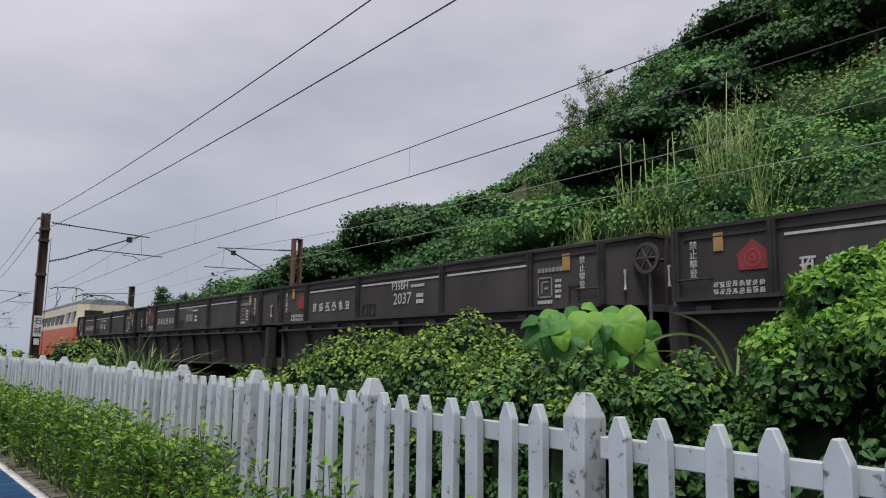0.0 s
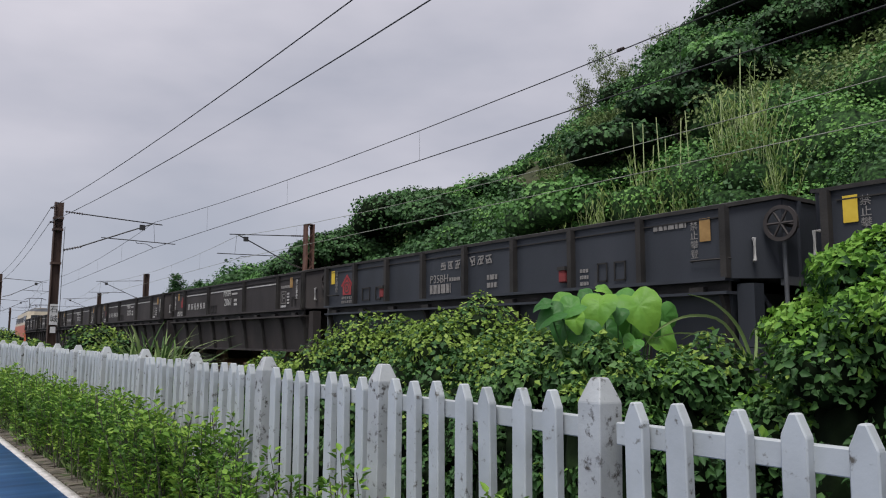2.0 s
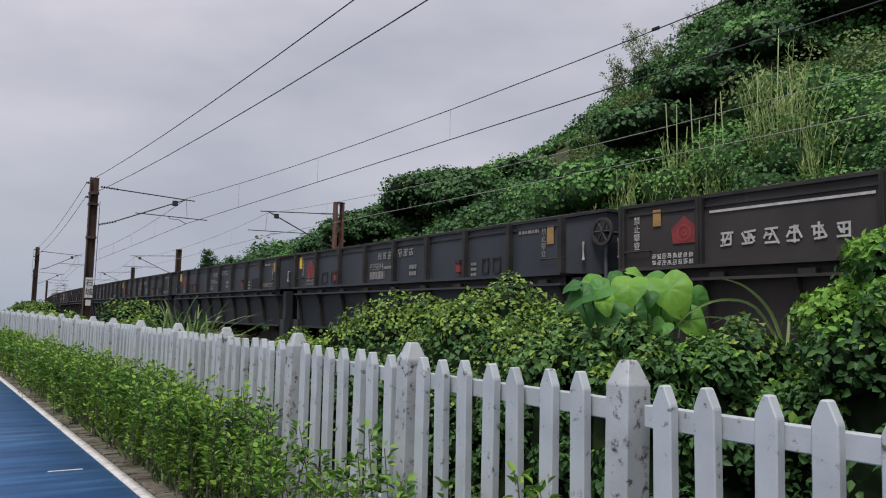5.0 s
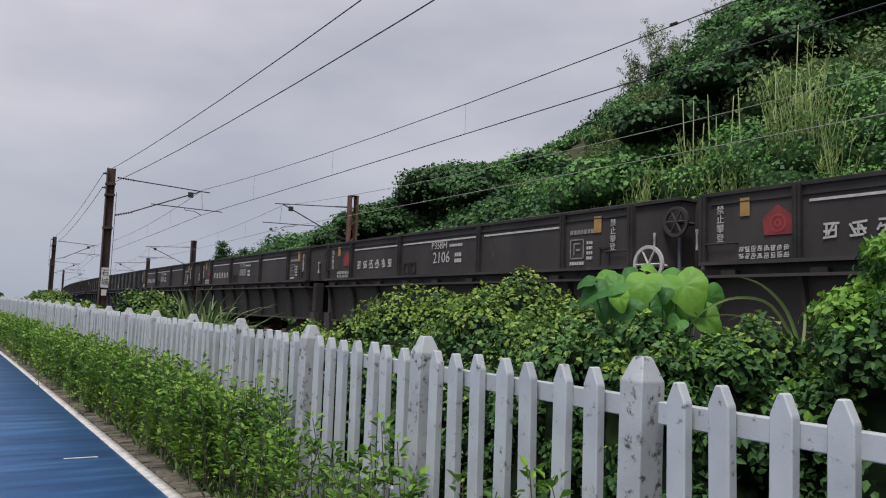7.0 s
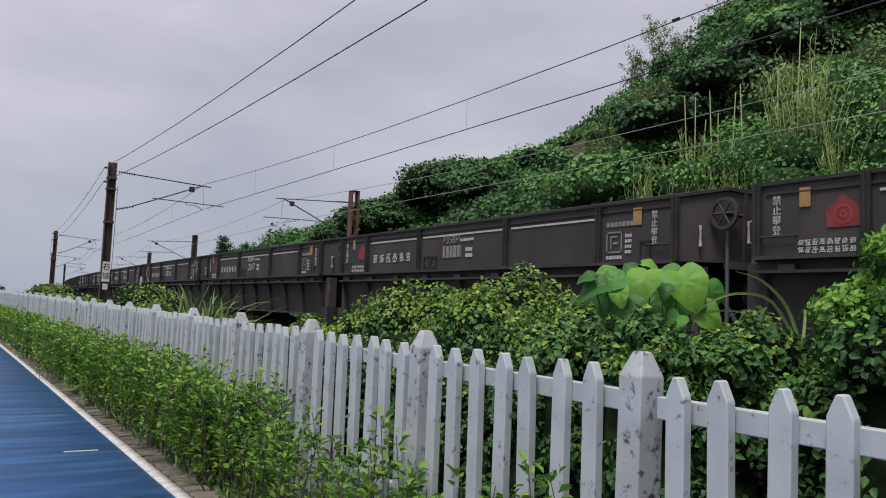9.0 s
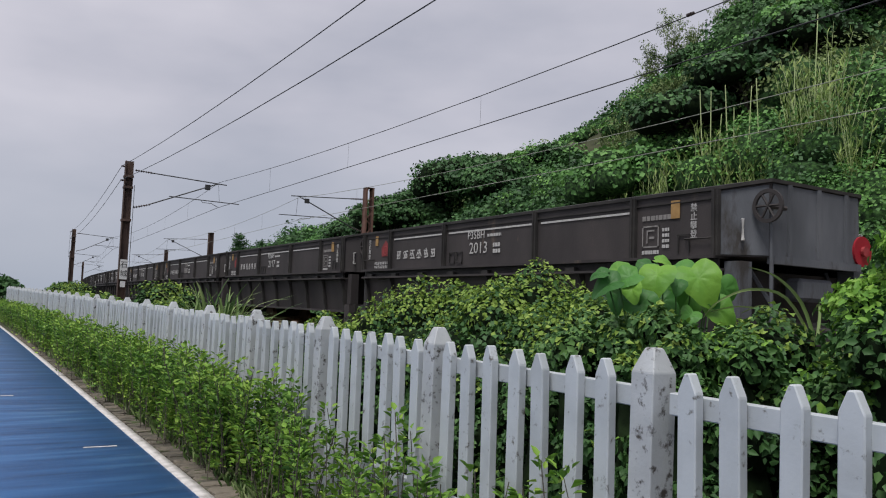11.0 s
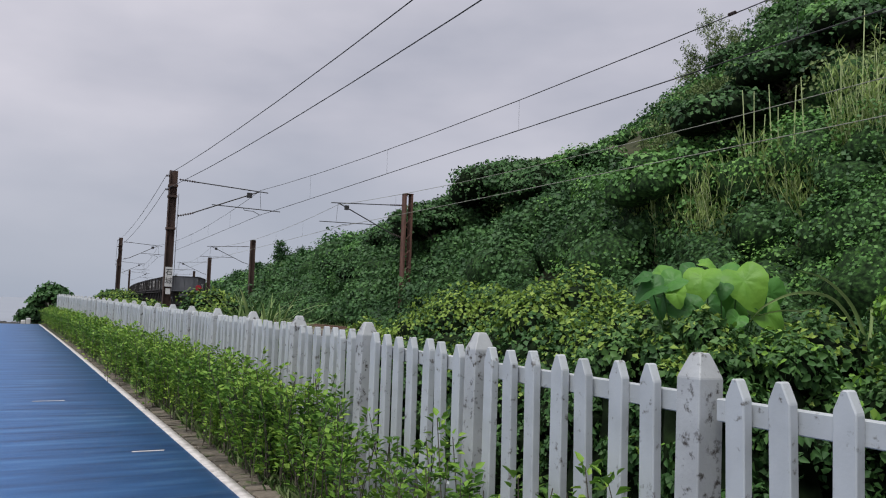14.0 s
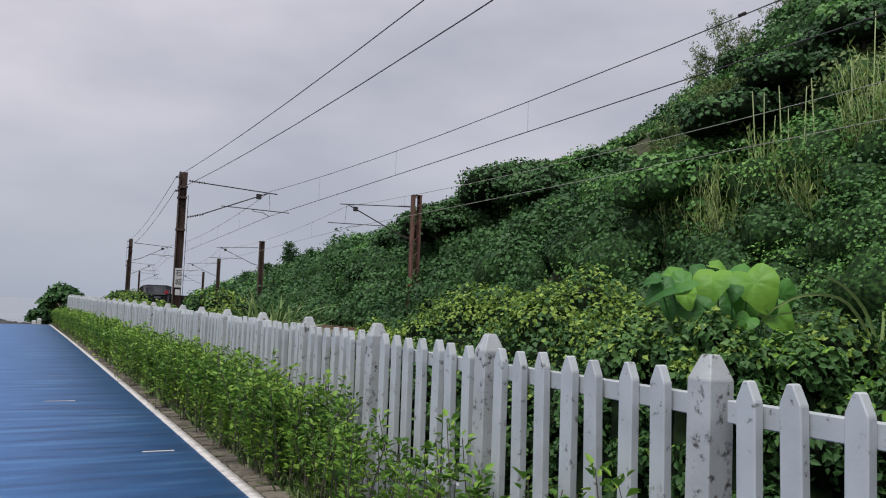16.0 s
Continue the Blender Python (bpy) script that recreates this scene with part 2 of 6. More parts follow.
# Colours of the domes under leaves: shade in the gaps put into the green.
SHADE_CORE = material("painted_shade_core", [(0.3, (0.004, 0.008, 0.004)), (0.5, (0.008, 0.015, 0.006)), (0.7, (0.018, 0.034, 0.012))], scale=7, detail=8, rough=1, bump=1.0, bump_scale=9, spec=0.1)
SHADE_CORE_GREEN = material("painted_shade_green_core", [(0.32, (0.006, 0.014, 0.005)), (0.46, (0.016, 0.040, 0.012)), (0.58, (0.034, 0.082, 0.022)), (0.70, (0.070, 0.150, 0.040))], scale=8, detail=9, rough=0.9, bump=1.0, bump_scale=9, spec=0.2)


# ---- mesh helpers ----
def mesh_np(name, verts, faces):
    """A mesh from an array of points and an array of equal-sided faces."""
    me = bpy.data.meshes.new(name)
    verts, faces = np.asarray(verts, np.float32), np.asarray(faces, np.int32)
    count, k = faces.shape
    me.vertices.add(len(verts))
    me.vertices.foreach_set("co", verts.ravel())
    me.loops.add(count * k)
    me.loops.foreach_set("vertex_index", faces.ravel())
    me.polygons.add(count)
    me.polygons.foreach_set("loop_start", np.arange(0, count * k, k, dtype=np.int32))
    me.update(calc_edges=True)
    return me


def put(name, me, mat, parent=None, label="", m=None):
    me.materials.append(mat)
    ob = new(name, me)
    ob.parent = parent
    if m is not None:
        ob.matrix_basis = m
    return tagged(ob, label)


def part(name, bm, mat, parent=None, label="", m=None, smooth=False):
    """Links a bmesh as one mesh object under a thing or a part."""
    bmesh.ops.recalc_face_normals(bm, faces=bm.faces[:])
    me = bpy.data.meshes.new(name)
    bm.to_mesh(me)
    bm.free()
    if smooth:
        me.polygons.foreach_set("use_smooth", [True] * len(me.polygons))
    return put(name, me, mat, parent, label, m)


def box(bm, x0, x1, y0, y1, z0, z1, m=None):
    vs = [bm.verts.new((x, y, z)) for x in (x0, x1) for y in (y0, y1) for z in (z0, z1)]
    for f in ((0, 1, 3, 2), (4, 6, 7, 5), (0, 4, 5, 1), (2, 3, 7, 6), (0, 2, 6, 4), (1, 5, 7, 3)):
        bm.faces.new([vs[i] for i in f])
    if m is not None:
        bmesh.ops.transform(bm, matrix=m, verts=vs)
    return vs


def boxed(*args, bevel=0.0):
    bm = bmesh.new()
    box(bm, *args)
    if bevel:
        bmesh.ops.bevel(bm, geom=bm.edges[:], offset=bevel, segments=1, affect="EDGES")
    return bm


def tube(bm, points, radius, sides=6, taper=1.0):
    """A round bar through the points."""
    pts = [Vector(p) for p in points]
    rings = []
    for i, p in enumerate(pts):
        d = (pts[min(i + 1, len(pts) - 1)] - pts[max(i - 1, 0)]).normalized()
        q = d.to_track_quat("Z", "Y")
        r = radius * (1 + (taper - 1) * i / max(1, len(pts) - 1))
        rings.append([bm.verts.new(p + q @ Vector((r * math.cos(a), r * math.sin(a), 0))) for a in [2 * math.pi * k / sides for k in range(sides)]])
    for a, b in zip(rings, rings[1:]):
        for k in range(sides):
            bm.faces.new((a[k], a[(k + 1) % sides], b[(k + 1) % sides], b[k]))
    for r in (rings[0][::-1], rings[-1]):
        bm.faces.new(r)


def prism(bm, outline, z0, z1, grow0=0.0, grow1=0.0, caps=True):
    """An upright prism over a plan outline; grow moves the outline's points outward from the axis."""
    def ring(z, g):
        return [bm.verts.new((x + g * math.copysign(1, x), y + g * math.copysign(1, y), z)) for x, y in outline]
    a, b = ring(z0, grow0), ring(z1, grow1)
    n = len(outline)
    for k in range(n):
        bm.faces.new((a[k], a[(k + 1) % n], b[(k + 1) % n], b[k]))
    if caps:
        bm.faces.new(a[::-1])
        bm.faces.new(b)


def disc(bm, centre, axis, r, depth, sides=20, hole=0.0):
    """A round plate or, with a hole, a ring, with its axis along 'x' or 'y'."""
    out = []
    for s in (-depth / 2, depth / 2):
        for rr in ((r, hole) if hole else (r,)):
            ring = []
            for k in range(sides):
                a = 2 * math.pi * k / sides
                u, v = rr * math.cos(a), rr * math.sin(a)
                p = Vector((s, u, v)) if axis == "x" else Vector((u, s, v))
                ring.append(bm.verts.new(Vector(centre) + p))
            out.append(ring)
    def band(a, b):
        for k in range(sides):
            bm.faces.new((a[k], a[(k + 1) % sides], b[(k + 1) % sides], b[k]))
    if hole:
        band(out[0], out[2]), band(out[1], out[3]), band(out[0], out[1]), band(out[2], out[3])
    else:
        band(out[0], out[1])
        bm.faces.new(out[0]), bm.faces.new(out[1])


def letters(text, size):
    """A flat mesh of text in the built-in font, lying in its own xy plane, 4 mm thick."""
    cu = bpy.data.curves.new("lettering", "FONT")
    cu.body, cu.size, cu.extrude, cu.resolution_u = text, size, 0.002, 2
    ob = bpy.data.objects.new("lettering", cu)
    scene.collection.objects.link(ob)
    dg = bpy.context.evaluated_depsgraph_get()
    me = bpy.data.meshes.new_from_object(ob.evaluated_get(dg))
    bpy.data.objects.remove(ob)
    bpy.data.curves.remove(cu)
    me.materials.clear()
    return me


def unit(v):
    return v / np.maximum(np.linalg.norm(v, axis=-1, keepdims=True), 1e-9)


def leaves(centres, tips, normals, length, wide=0.45, fold=0.12, full=False, lobed=False):
    """Points and faces of folded leaves. full: six-point ovate leaves in place of kites; lobed: three-pointed creeper leaves."""
    n = len(centres)
    length = np.broadcast_to(np.asarray(length, float), (n,))[:, None]
    d = unit(tips)
    s = unit(np.cross(d, normals))
    up = np.cross(s, d)
    if lobed:
        spots = [(0, 0, 0), (0.40, 0.44, fold), (0.56, 0.27, fold * 0.3), (1, 0, -0.14), (0.56, -0.27, fold * 0.3), (0.40, -0.44, fold)]
        faces = [(0, 1, 2), (0, 2, 3), (0, 3, 4), (0, 4, 5)]
    elif full:
        spots = [(0, 0, 0), (0.30, wide * 0.95, fold), (0.68, wide * 0.62, fold * 0.5), (1, 0, -0.12), (0.68, -wide * 0.62, fold * 0.5), (0.30, -wide * 0.95, fold)]
        faces = [(0, 1, 2, 3), (0, 3, 4, 5)]
    else:
        spots = [(0, 0, 0), (0.42, wide, fold), (1, 0, -0.05), (0.42, -wide, fold)]
        faces = [(0, 1, 2), (0, 2, 3)]
    v = np.stack([centres + length * (a * d + b * s + c * up) for a, b, c in spots], 1)
    f = (np.arange(n) * len(spots))[:, None, None] + np.array(faces)[None]
    return v.reshape(-1, 3), f.reshape(-1, len(faces[0]))


def clump(rng, centre, radii, count, size, low=-0.25, droop=0.5, shell=0.28):
    """Leaf seats on and just inside an uneven dome: seats, tips, normals, lengths."""
    p = unit(rng.normal(size=(count, 3)))
    p[:, 2] = np.where(p[:, 2] < low, -p[:, 2], p[:, 2])
    bump = 1 + 0.16 * np.sin(p[:, 0] * 5 + centre[0] * 3) * np.sin(p[:, 1] * 5 + centre[1] * 2) + 0.12 * np.sin(p[:, 2] * 7 + centre[0])
    r = bump * (1 - shell * rng.random(count) ** 2)
    seat = np.asarray(centre) + p * r[:, None] * np.asarray(radii)
    nrm = unit(p + 0.55 * rng.normal(size=(count, 3)) + np.array([0, 0, 0.35]))
    tip = unit(np.cross(nrm, rng.normal(size=(count, 3)))) + np.array([0, 0, -droop]) + 0.3 * p
    return seat, tip, nrm, size * rng.uniform(0.65, 1.35, count)


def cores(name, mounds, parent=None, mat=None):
    """Solid uneven low domes added under the leaves, joined; their dark colour is painted shade."""
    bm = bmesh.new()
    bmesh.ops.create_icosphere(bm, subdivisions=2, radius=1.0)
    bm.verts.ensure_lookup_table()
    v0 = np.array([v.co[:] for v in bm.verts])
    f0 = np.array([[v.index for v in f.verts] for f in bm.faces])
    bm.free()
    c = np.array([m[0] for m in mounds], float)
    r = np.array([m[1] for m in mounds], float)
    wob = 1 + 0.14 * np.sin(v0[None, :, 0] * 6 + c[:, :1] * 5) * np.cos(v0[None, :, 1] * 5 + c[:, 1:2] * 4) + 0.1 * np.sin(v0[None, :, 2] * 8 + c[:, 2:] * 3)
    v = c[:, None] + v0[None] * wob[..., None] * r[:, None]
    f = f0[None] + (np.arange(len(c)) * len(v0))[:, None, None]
    return tagged(put(name, mesh_np(name, v.reshape(-1, 3), f.reshape(-1, 3)), mat or SHADE_CORE, parent), kind="stuff")


def foliage(name, seeds, mat, parent=None, label="", full=False, wide=0.45, lobed=False):
    c, t, n, l = (np.concatenate([s[i] for s in seeds]) for i in range(4))
    v, f = leaves(c, t, n, l, wide=wide, full=full, lobed=lobed)
    return put(name, mesh_np(name, v, f), mat, parent, label)


# ---- lie of the land ----
RAIL_TOP = 0.42
GAUGE = 1.067
TRACK_GAP = 4.6
RIDGE_Y = [-120, 0, 15, 31, 34, 41, 48, 57, 66, 118, 133, 168, 230, 300]
RIDGE_Z = [32, 31, 29, 25.5, 24.5, 21.5, 19.5, 16.6, 16.0, 13.0, 11.3, 7.5, 3.0, 1.0]


def track_at(s, side=0.0):
    """The near track's centre line after s metres, side metres to its right, and its heading in radians to the right."""
    d = max(0.0, s - 19.1)
    x, y, a = 9.45 + 0.0018 * s + 0.00131 * d * d / 2, s - 0.00131 ** 2 * d ** 3 / 6, 0.0018 + 0.00131 * d
    return x + side * math.cos(a), y - side * math.sin(a), a


def smooth(a, b, x):
    t = np.clip((np.asarray(x, float) - a) / (b - a), 0, 1)
    return t * t * (3 - 2 * t)


def land(x, y):
    """The height of the ground."""
    x, y = np.asarray(x, float), np.asarray(y, float)
    d = np.maximum(0, y - 19.1)
    c = 9.45 + 0.0018 * y + 0.00131 * d * d / 2
    z = 0.008 * np.clip(y, 0, 50) * smooth(1.75, 2.4, x) * (1 - smooth(5, 7, x))
    z = z - 0.25 * smooth(3.5, 6, x) * (1 - smooth(c + 6, c + 8, x))
    e = x - (c + 7.6)
    ridge = np.interp(y, RIDGE_Y, RIDGE_Z)
    f = np.clip(e / 33.0, 0, 1)
    hill = ridge * (0.12 * smooth(0, 0.18, f) + 0.88 * f ** 1.15)
    hill = hill + smooth(2, 8, e) * (0.8 * np.sin(x * 0.45 + y * 0.21) + 0.6 * np.sin(y * 0.5 - x * 0.3))
    z = z + np.where(e > 0, hill, 0)
    z = z - 0.12 * np.clip(x - 62, 0, 200) * smooth(0, 1, e)
    drop = smooth(47, 80, y) * (1 - smooth(4, 9, x))
    z = z - 6.5 * drop
    z = z - 8.0 * smooth(-3.4, -6.5, x)
    return z


def terrain():
    xs = np.concatenate([[-3000, -800, -200, -60, -20], np.arange(-8, 16, 0.6), np.arange(16, 66, 1.1), [70, 80, 100, 140, 220, 500, 3000]])
    ys = np.concatenate([[-3000, -600, -250], np.arange(-120, -8, 8), np.arange(-8, 90, 1.2), np.arange(90, 300, 5), [320, 400, 700, 3000]])
    gx, gy = np.meshgrid(xs, ys)
    gz = land(gx, np.clip(gy, -120, 300)) - 0.03 - 0.08 * np.clip(gy - 300, 0, 200)
    v = np.stack([gx, gy, gz], -1).reshape(-1, 3)
    w = len(xs)
    i = (np.arange(len(ys) - 1)[:, None] * w + np.arange(w - 1)).ravel()
    me = mesh_np("ground", v, np.stack([i, i + 1, i + w + 1, i + w], 1))
    me.polygons.foreach_set("use_smooth", [True] * len(me.polygons))
    tagged(put("ground", me, SOIL), "dark weedy earth rising to a steep hillside", "ground", kind="structure")
    sea = bmesh.new()
    vs = [sea.verts.new(p) for p in ((-4000, -4000, -6.2), (4000, -4000, -6.2), (4000, 4500, -6.2), (-4000, 4500, -6.2))]
    sea.faces.new(vs)
    tagged(part("water", sea, SEA), "pale grey sea under haze", "sea", kind="structure")


def ribbon(name, offsets, ss, mat, label, category, centre=track_at, base=0.0):
    """A strip along the track with a cross section given as (side, height)."""
    v, k = [], len(offsets)
    for s in ss:
        for side, h in offsets:
            x, y, a = centre(s, side)
            v.append((x, y, base + h))
    f = [(i * k + j, i * k + j + 1, (i + 1) * k + j + 1, (i + 1) * k + j) for i in range(len(ss) - 1) for j in range(k - 1)]
    return tagged(put(name, mesh_np(name, v, f), mat), label, category, kind="structure")


def edge_x(y):
    return 1.60 - 0.00014 * max(0, y) ** 2


def cycle_path():
    ys = [-30 + 1.0 * i for i in range(77)] + [46.6, 47.2, 48, 49, 51]
    def strip(name, x0, x1, z, mat, label, category):
        v, zz = [], lambda y: z - 0.16 * max(0, y - 46.4) ** 1.3
        for y in ys:
            xa = edge_x(y) + x0 if x0 > -2 else -3.0
            v += [(xa, y, zz(y)), (edge_x(y) + x1, y, zz(y)), (edge_x(y) + x1, y, zz(y) - 0.25), (xa, y, zz(y) - 0.25)]
        f = [(i * 4 + j, i * 4 + (j + 1) % 4, i * 4 + 4 + (j + 1) % 4, i * 4 + 4 + j) for i in range(len(ys) - 1) for j in range(4)]
        return tagged(put(name, mesh_np(name, v, f), mat), label, category, kind="structure")
    strip("path", -5, 0.0, 0.0, BLUE, "blue painted cycle path with worn paler streaks", "path")
    strip("edge_line", 0.002, 0.095, 0.006, LINE, "worn off-white line along the path's edge", "edge line")
    rng = random.Random(4)
    for x, y, w in ((1.25, 7.98, 0.29), (0.55, 12.2, 0.4)):
        bm = boxed(-w / 2, w / 2, -0.018, 0.018, 0.0, 0.004)
        ob = part("paint_dash", bm, LINE, m=pose(x, y, 0.001, 0, 0, rng.uniform(-4, 4)))
        tagged(ob, "short faded white paint dash on the blue path", "paint mark", kind="structure")


def edging():
    kerb = tagged(new("brick_edging"), "row of weathered edging bricks sunk beside the path", "edging", kind="structure")
    rng = random.Random(7)
    meshes = []
    for k in range(4):
        bm = boxed(-0.10, 0.10, -0.047, 0.047, -0.05, 0.012, bevel=0.008)
        for v in bm.verts:
            v.co += Vector((rng.uniform(-0.006, 0.006), rng.uniform(-0.006, 0.006), rng.uniform(-0.005, 0.005)))
        me = bpy.data.meshes.new("brick")
        bm.to_mesh(me)
        bm.free()
        me.materials.append(BRICK)
        meshes.append(me)
    y = 3.0
    while y < 29:
        ob = new("brick", rng.choice(meshes))
        ob.parent = kerb
        ob.matrix_basis = pose(edge_x(y) + 0.205 + rng.uniform(-0.012, 0.012), y, rng.uniform(-0.012, 0.008), rng.uniform(-2, 2), rng.uniform(-3, 3), rng.uniform(-3, 3))
        y += 0.104


# ---- railway ----
def railway():
    near = [-230 + 5 * i for i in range(48)] + [10 + 3 * i for i in range(90)]
    for side, name in ((0.0, "near"), (TRACK_GAP, "far")):
        ribbon("ballast", [(side - 2.1, -0.75), (side - 1.55, -0.13), (side + 1.55, -0.13), (side + 2.1, -0.75)], near, BALLAST, "grey stone ballast under the track", "ballast", base=RAIL_TOP)
        for g in (-1, 1):
            c = side + g * (GAUGE / 2 + 0.035)
            ribbon("rail", [(c - 0.06, -0.135), (c - 0.012, -0.12), (c - 0.035, -0.03), (c - 0.033, 0), (c + 0.033, 0), (c + 0.035, -0.03), (c + 0.012, -0.12), (c + 0.06, -0.135)],
                   near, RAIL, "rusty steel rail with a worn head", "rail", base=RAIL_TOP)
        v, f, s = [], [], -20.0
        while s < 150:
            x, y, a = track_at(s, side)
            ca, sa = math.cos(a), math.sin(a)
            b = len(v)
            for u, w, z in [(u, w, z) for u in (-1.0, 1.0) for w in (-0.12, 0.12) for z in (-0.26, -0.125)]:
                v.append((x + u * ca + w * sa, y - u * sa + w * ca, RAIL_TOP + z))
            f += [tuple(b + i for i in q) for q in ((0, 1, 3, 2), (4, 6, 7, 5), (0, 4, 5, 1), (2, 3, 7, 6), (1, 5, 7, 3))]
            s += 0.65
        tagged(put("sleepers", mesh_np("sleepers", v, f), SLEEPER), "concrete sleepers bedded in ballast", "sleepers", kind="stuff")


def insulator(bm, a, b, r=0.05, n=7):
    a, b = Vector(a), Vector(b)
    tube(bm, [a, b], r * 0.45, 6)
    for i in range(n):
        c = a.lerp(b, (i + 0.5) / n)
        d = (b - a).normalized() * 0.016
        tube(bm, [c - d, c + d], r, 8)


def cantilever(mast, x0, x1, top, low, contact, sgn):
    """Tie, strut, registration tube and steady arm; x0 at the mast, x1 over the track; sgn is the way the arm reaches."""
    bm = bmesh.new()
    tube(bm, [(x0 + sgn * 0.75, 0, top - 0.04), (x1 + sgn * 0.35, 0, top - 0.22)], 0.026)
    part("tie_tube", bm, WIRE, mast)
    bm = bmesh.new()
    tube(bm, [(x0 + sgn * 0.75, 0, low + 0.20), (x1 - sgn * 0.05, 0, top - 0.20)], 0.030)
    part("strut", bm, WIRE, mast)
    reg = contact + 0.26
    bm = bmesh.new()
    tube(bm, [(x0 + sgn * 1.55, 0, reg + 0.04), (x1 + sgn * 0.95, 0, reg - 0.02)], 0.022)
    part("registration_tube", bm, WIRE, mast)
    bm = bmesh.new()
    tube(bm, [(x1 - sgn * 0.75, 0, reg), (x1 - sgn * 0.7, 0, reg - 0.09), (x1 - sgn * 0.3, 0, reg - 0.10), (x1, 0, contact + 0.02)], 0.014)
    part("steady_arm", bm, WIRE, mast)
    for za, zb in ((top, top - 0.04), (low, low + 0.20)):
        bm = bmesh.new()
        insulator(bm, (x0 + sgn * 0.10, 0, za), (x0 + sgn * 0.80, 0, zb))
        part("insulator", bm, INSULATOR, mast)
    bm = boxed(x1 - sgn * 0.5 - 0.11, x1 - sgn * 0.5 + 0.11, -0.06, 0.06, top - 0.52, top - 0.29)
    part("clamp_plate", bm, WIRE, mast)
    bm = bmesh.new()
    tube(bm, [(x1 - sgn * 0.02, 0, top - 0.22), (x1 + sgn * 0.05, 0, reg)], 0.008, 4)
    part("hanger", bm, WIRE, mast)


def station_plate(mast, x, y, z):
    """The station's name plate, two characters one above the other, and a small plate below."""
    ob = part("name_plate", boxed(x - 0.15, x + 0.15, y - 0.012, y + 0.012, z - 0.42, z + 0.42), PLATE, mast, "white enamel plate with black characters")
    for i, ch in enumerate("石城"):
        put("character", letters(ch, 0.30), BLACK, ob, m=pose(x - 0.145, y - 0.016, z + 0.10 - 0.38 * i, 90, 0, 0))
    part("small_plate", boxed(x - 0.10, x + 0.10, y - 0.012, y + 0.012, z - 0.75, z - 0.50), PLATE, mast)


def near_mast(s, offset, height, plate=False, arm=True, white_foot=False):
    x, y, a = track_at(s, offset)
    mast = tagged(new("catenary_mast"), "rust-brown steel catenary mast" + (" carrying a white name plate" if plate else " beside the near track"), "catenary mast", "masts along the railway")
    mast.matrix_basis = pose(x, y, RAIL_TOP, 0, 0, -math.degrees(a))
    bm = bmesh.new()
    for sx in (-1, 1):
        box(bm, sx * 0.15 - 0.012, sx * 0.15 + 0.012, -0.15, 0.15, -0.9, height)
    box(bm, -0.138, 0.138, -0.012, 0.012, -0.9, height)
    part("column", bm, MAST, mast)
    for z in (height * 0.83, height * 0.90, height * 0.62):
        part("bracket", boxed(-0.19, 0.19, -0.18, 0.18, z - 0.05, z + 0.05), MAST, mast)
    part("footing", boxed(-0.35, 0.35, -0.35, 0.35, -1.0, -0.42, bevel=0.03), SLEEPER, mast)
    if white_foot:
        bm = boxed(-0.18, 0.18, -0.17, 0.17, -0.4, 1.15)
        part("white_band", bm, PLATE, mast, "white painted band round the foot")
    if plate:
        station_plate(mast, 0.02, -0.18, 2.05)
        bm = bmesh.new()
        tube(bm, [(0.24, -0.05, -0.4), (0.26, -0.05, height * 0.85)], 0.012, 5)
        part("earth_wire", bm, WIRE, mast)
    if arm:
        cantilever(mast, 0.15, -offset, height - 0.36, height - 1.98, 5.06, 1)
    for z in (height - 0.25, height - 0.85):
        bm = bmesh.new()
        insulator(bm, (-0.15, 0, z), (-0.32, 0, z), 0.045, 3)
        part("insulator", bm, INSULATOR, mast)
    return mast


def lattice_mast(s, offset, height, plate=False, white_foot=False, band=MAST_RED, solid=False):
    x, y, a = track_at(s, offset)
    mast = tagged(new("catenary_mast"), "red-brown lattice steel catenary mast across the tracks", "catenary mast", "masts along the railway")
    mast.matrix_basis = pose(x, y, RAIL_TOP, 0, 0, -math.degrees(a))
    for sx in (-1, 1):
        bm = bmesh.new()
        box(bm, sx * 0.22 - 0.012, sx * 0.22 + 0.012, -0.19, 0.19, -0.2, height)
        box(bm, sx * 0.22 - 0.06 * (sx > 0) - 0.02, sx * 0.22 + 0.06 * (sx < 0) + 0.02, -0.20, -0.18, -0.2, height)
        box(bm, sx * 0.22 - 0.06 * (sx > 0) - 0.02, sx * 0.22 + 0.06 * (sx < 0) + 0.02, 0.18, 0.20, -0.2, height)
        part("flange", bm, band, mast)
    if solid:
        part("web_plate", boxed(-0.2, 0.2, -0.02, 0.02, -0.2, height), band, mast)
    n = 0 if solid else int(height / 0.42)
    for i in range(n):
        za, zb = height * i / n, height * (i + 1) / n
        bm = bmesh.new()
        s0 = 1 if i % 2 else -1
        tube(bm, [(-0.2 * s0, -0.185, za), (0.2 * s0, -0.185, zb)], 0.020, 4)
        part("lacing_bar", bm, band, mast)
    part("cap_plate", boxed(-0.26, 0.26, -0.21, 0.21, height, height + 0.03), band, mast)
    part("footing", boxed(-0.55, 0.55, -0.4, 0.4, -0.8, -0.12, bevel=0.03), SLEEPER, mast)
    if plate:
        station_plate(mast, 0.10, -0.225, 2.0)
    if white_foot:
        part("white_band", boxed(-0.28, 0.28, -0.21, 0.21, -0.1, 1.3), PLATE, mast, "white painted band round the foot")
    cantilever(mast, -0.22, -(offset - TRACK_GAP), height - 0.62, height - 2.35, 5.06, -1)
    return mast


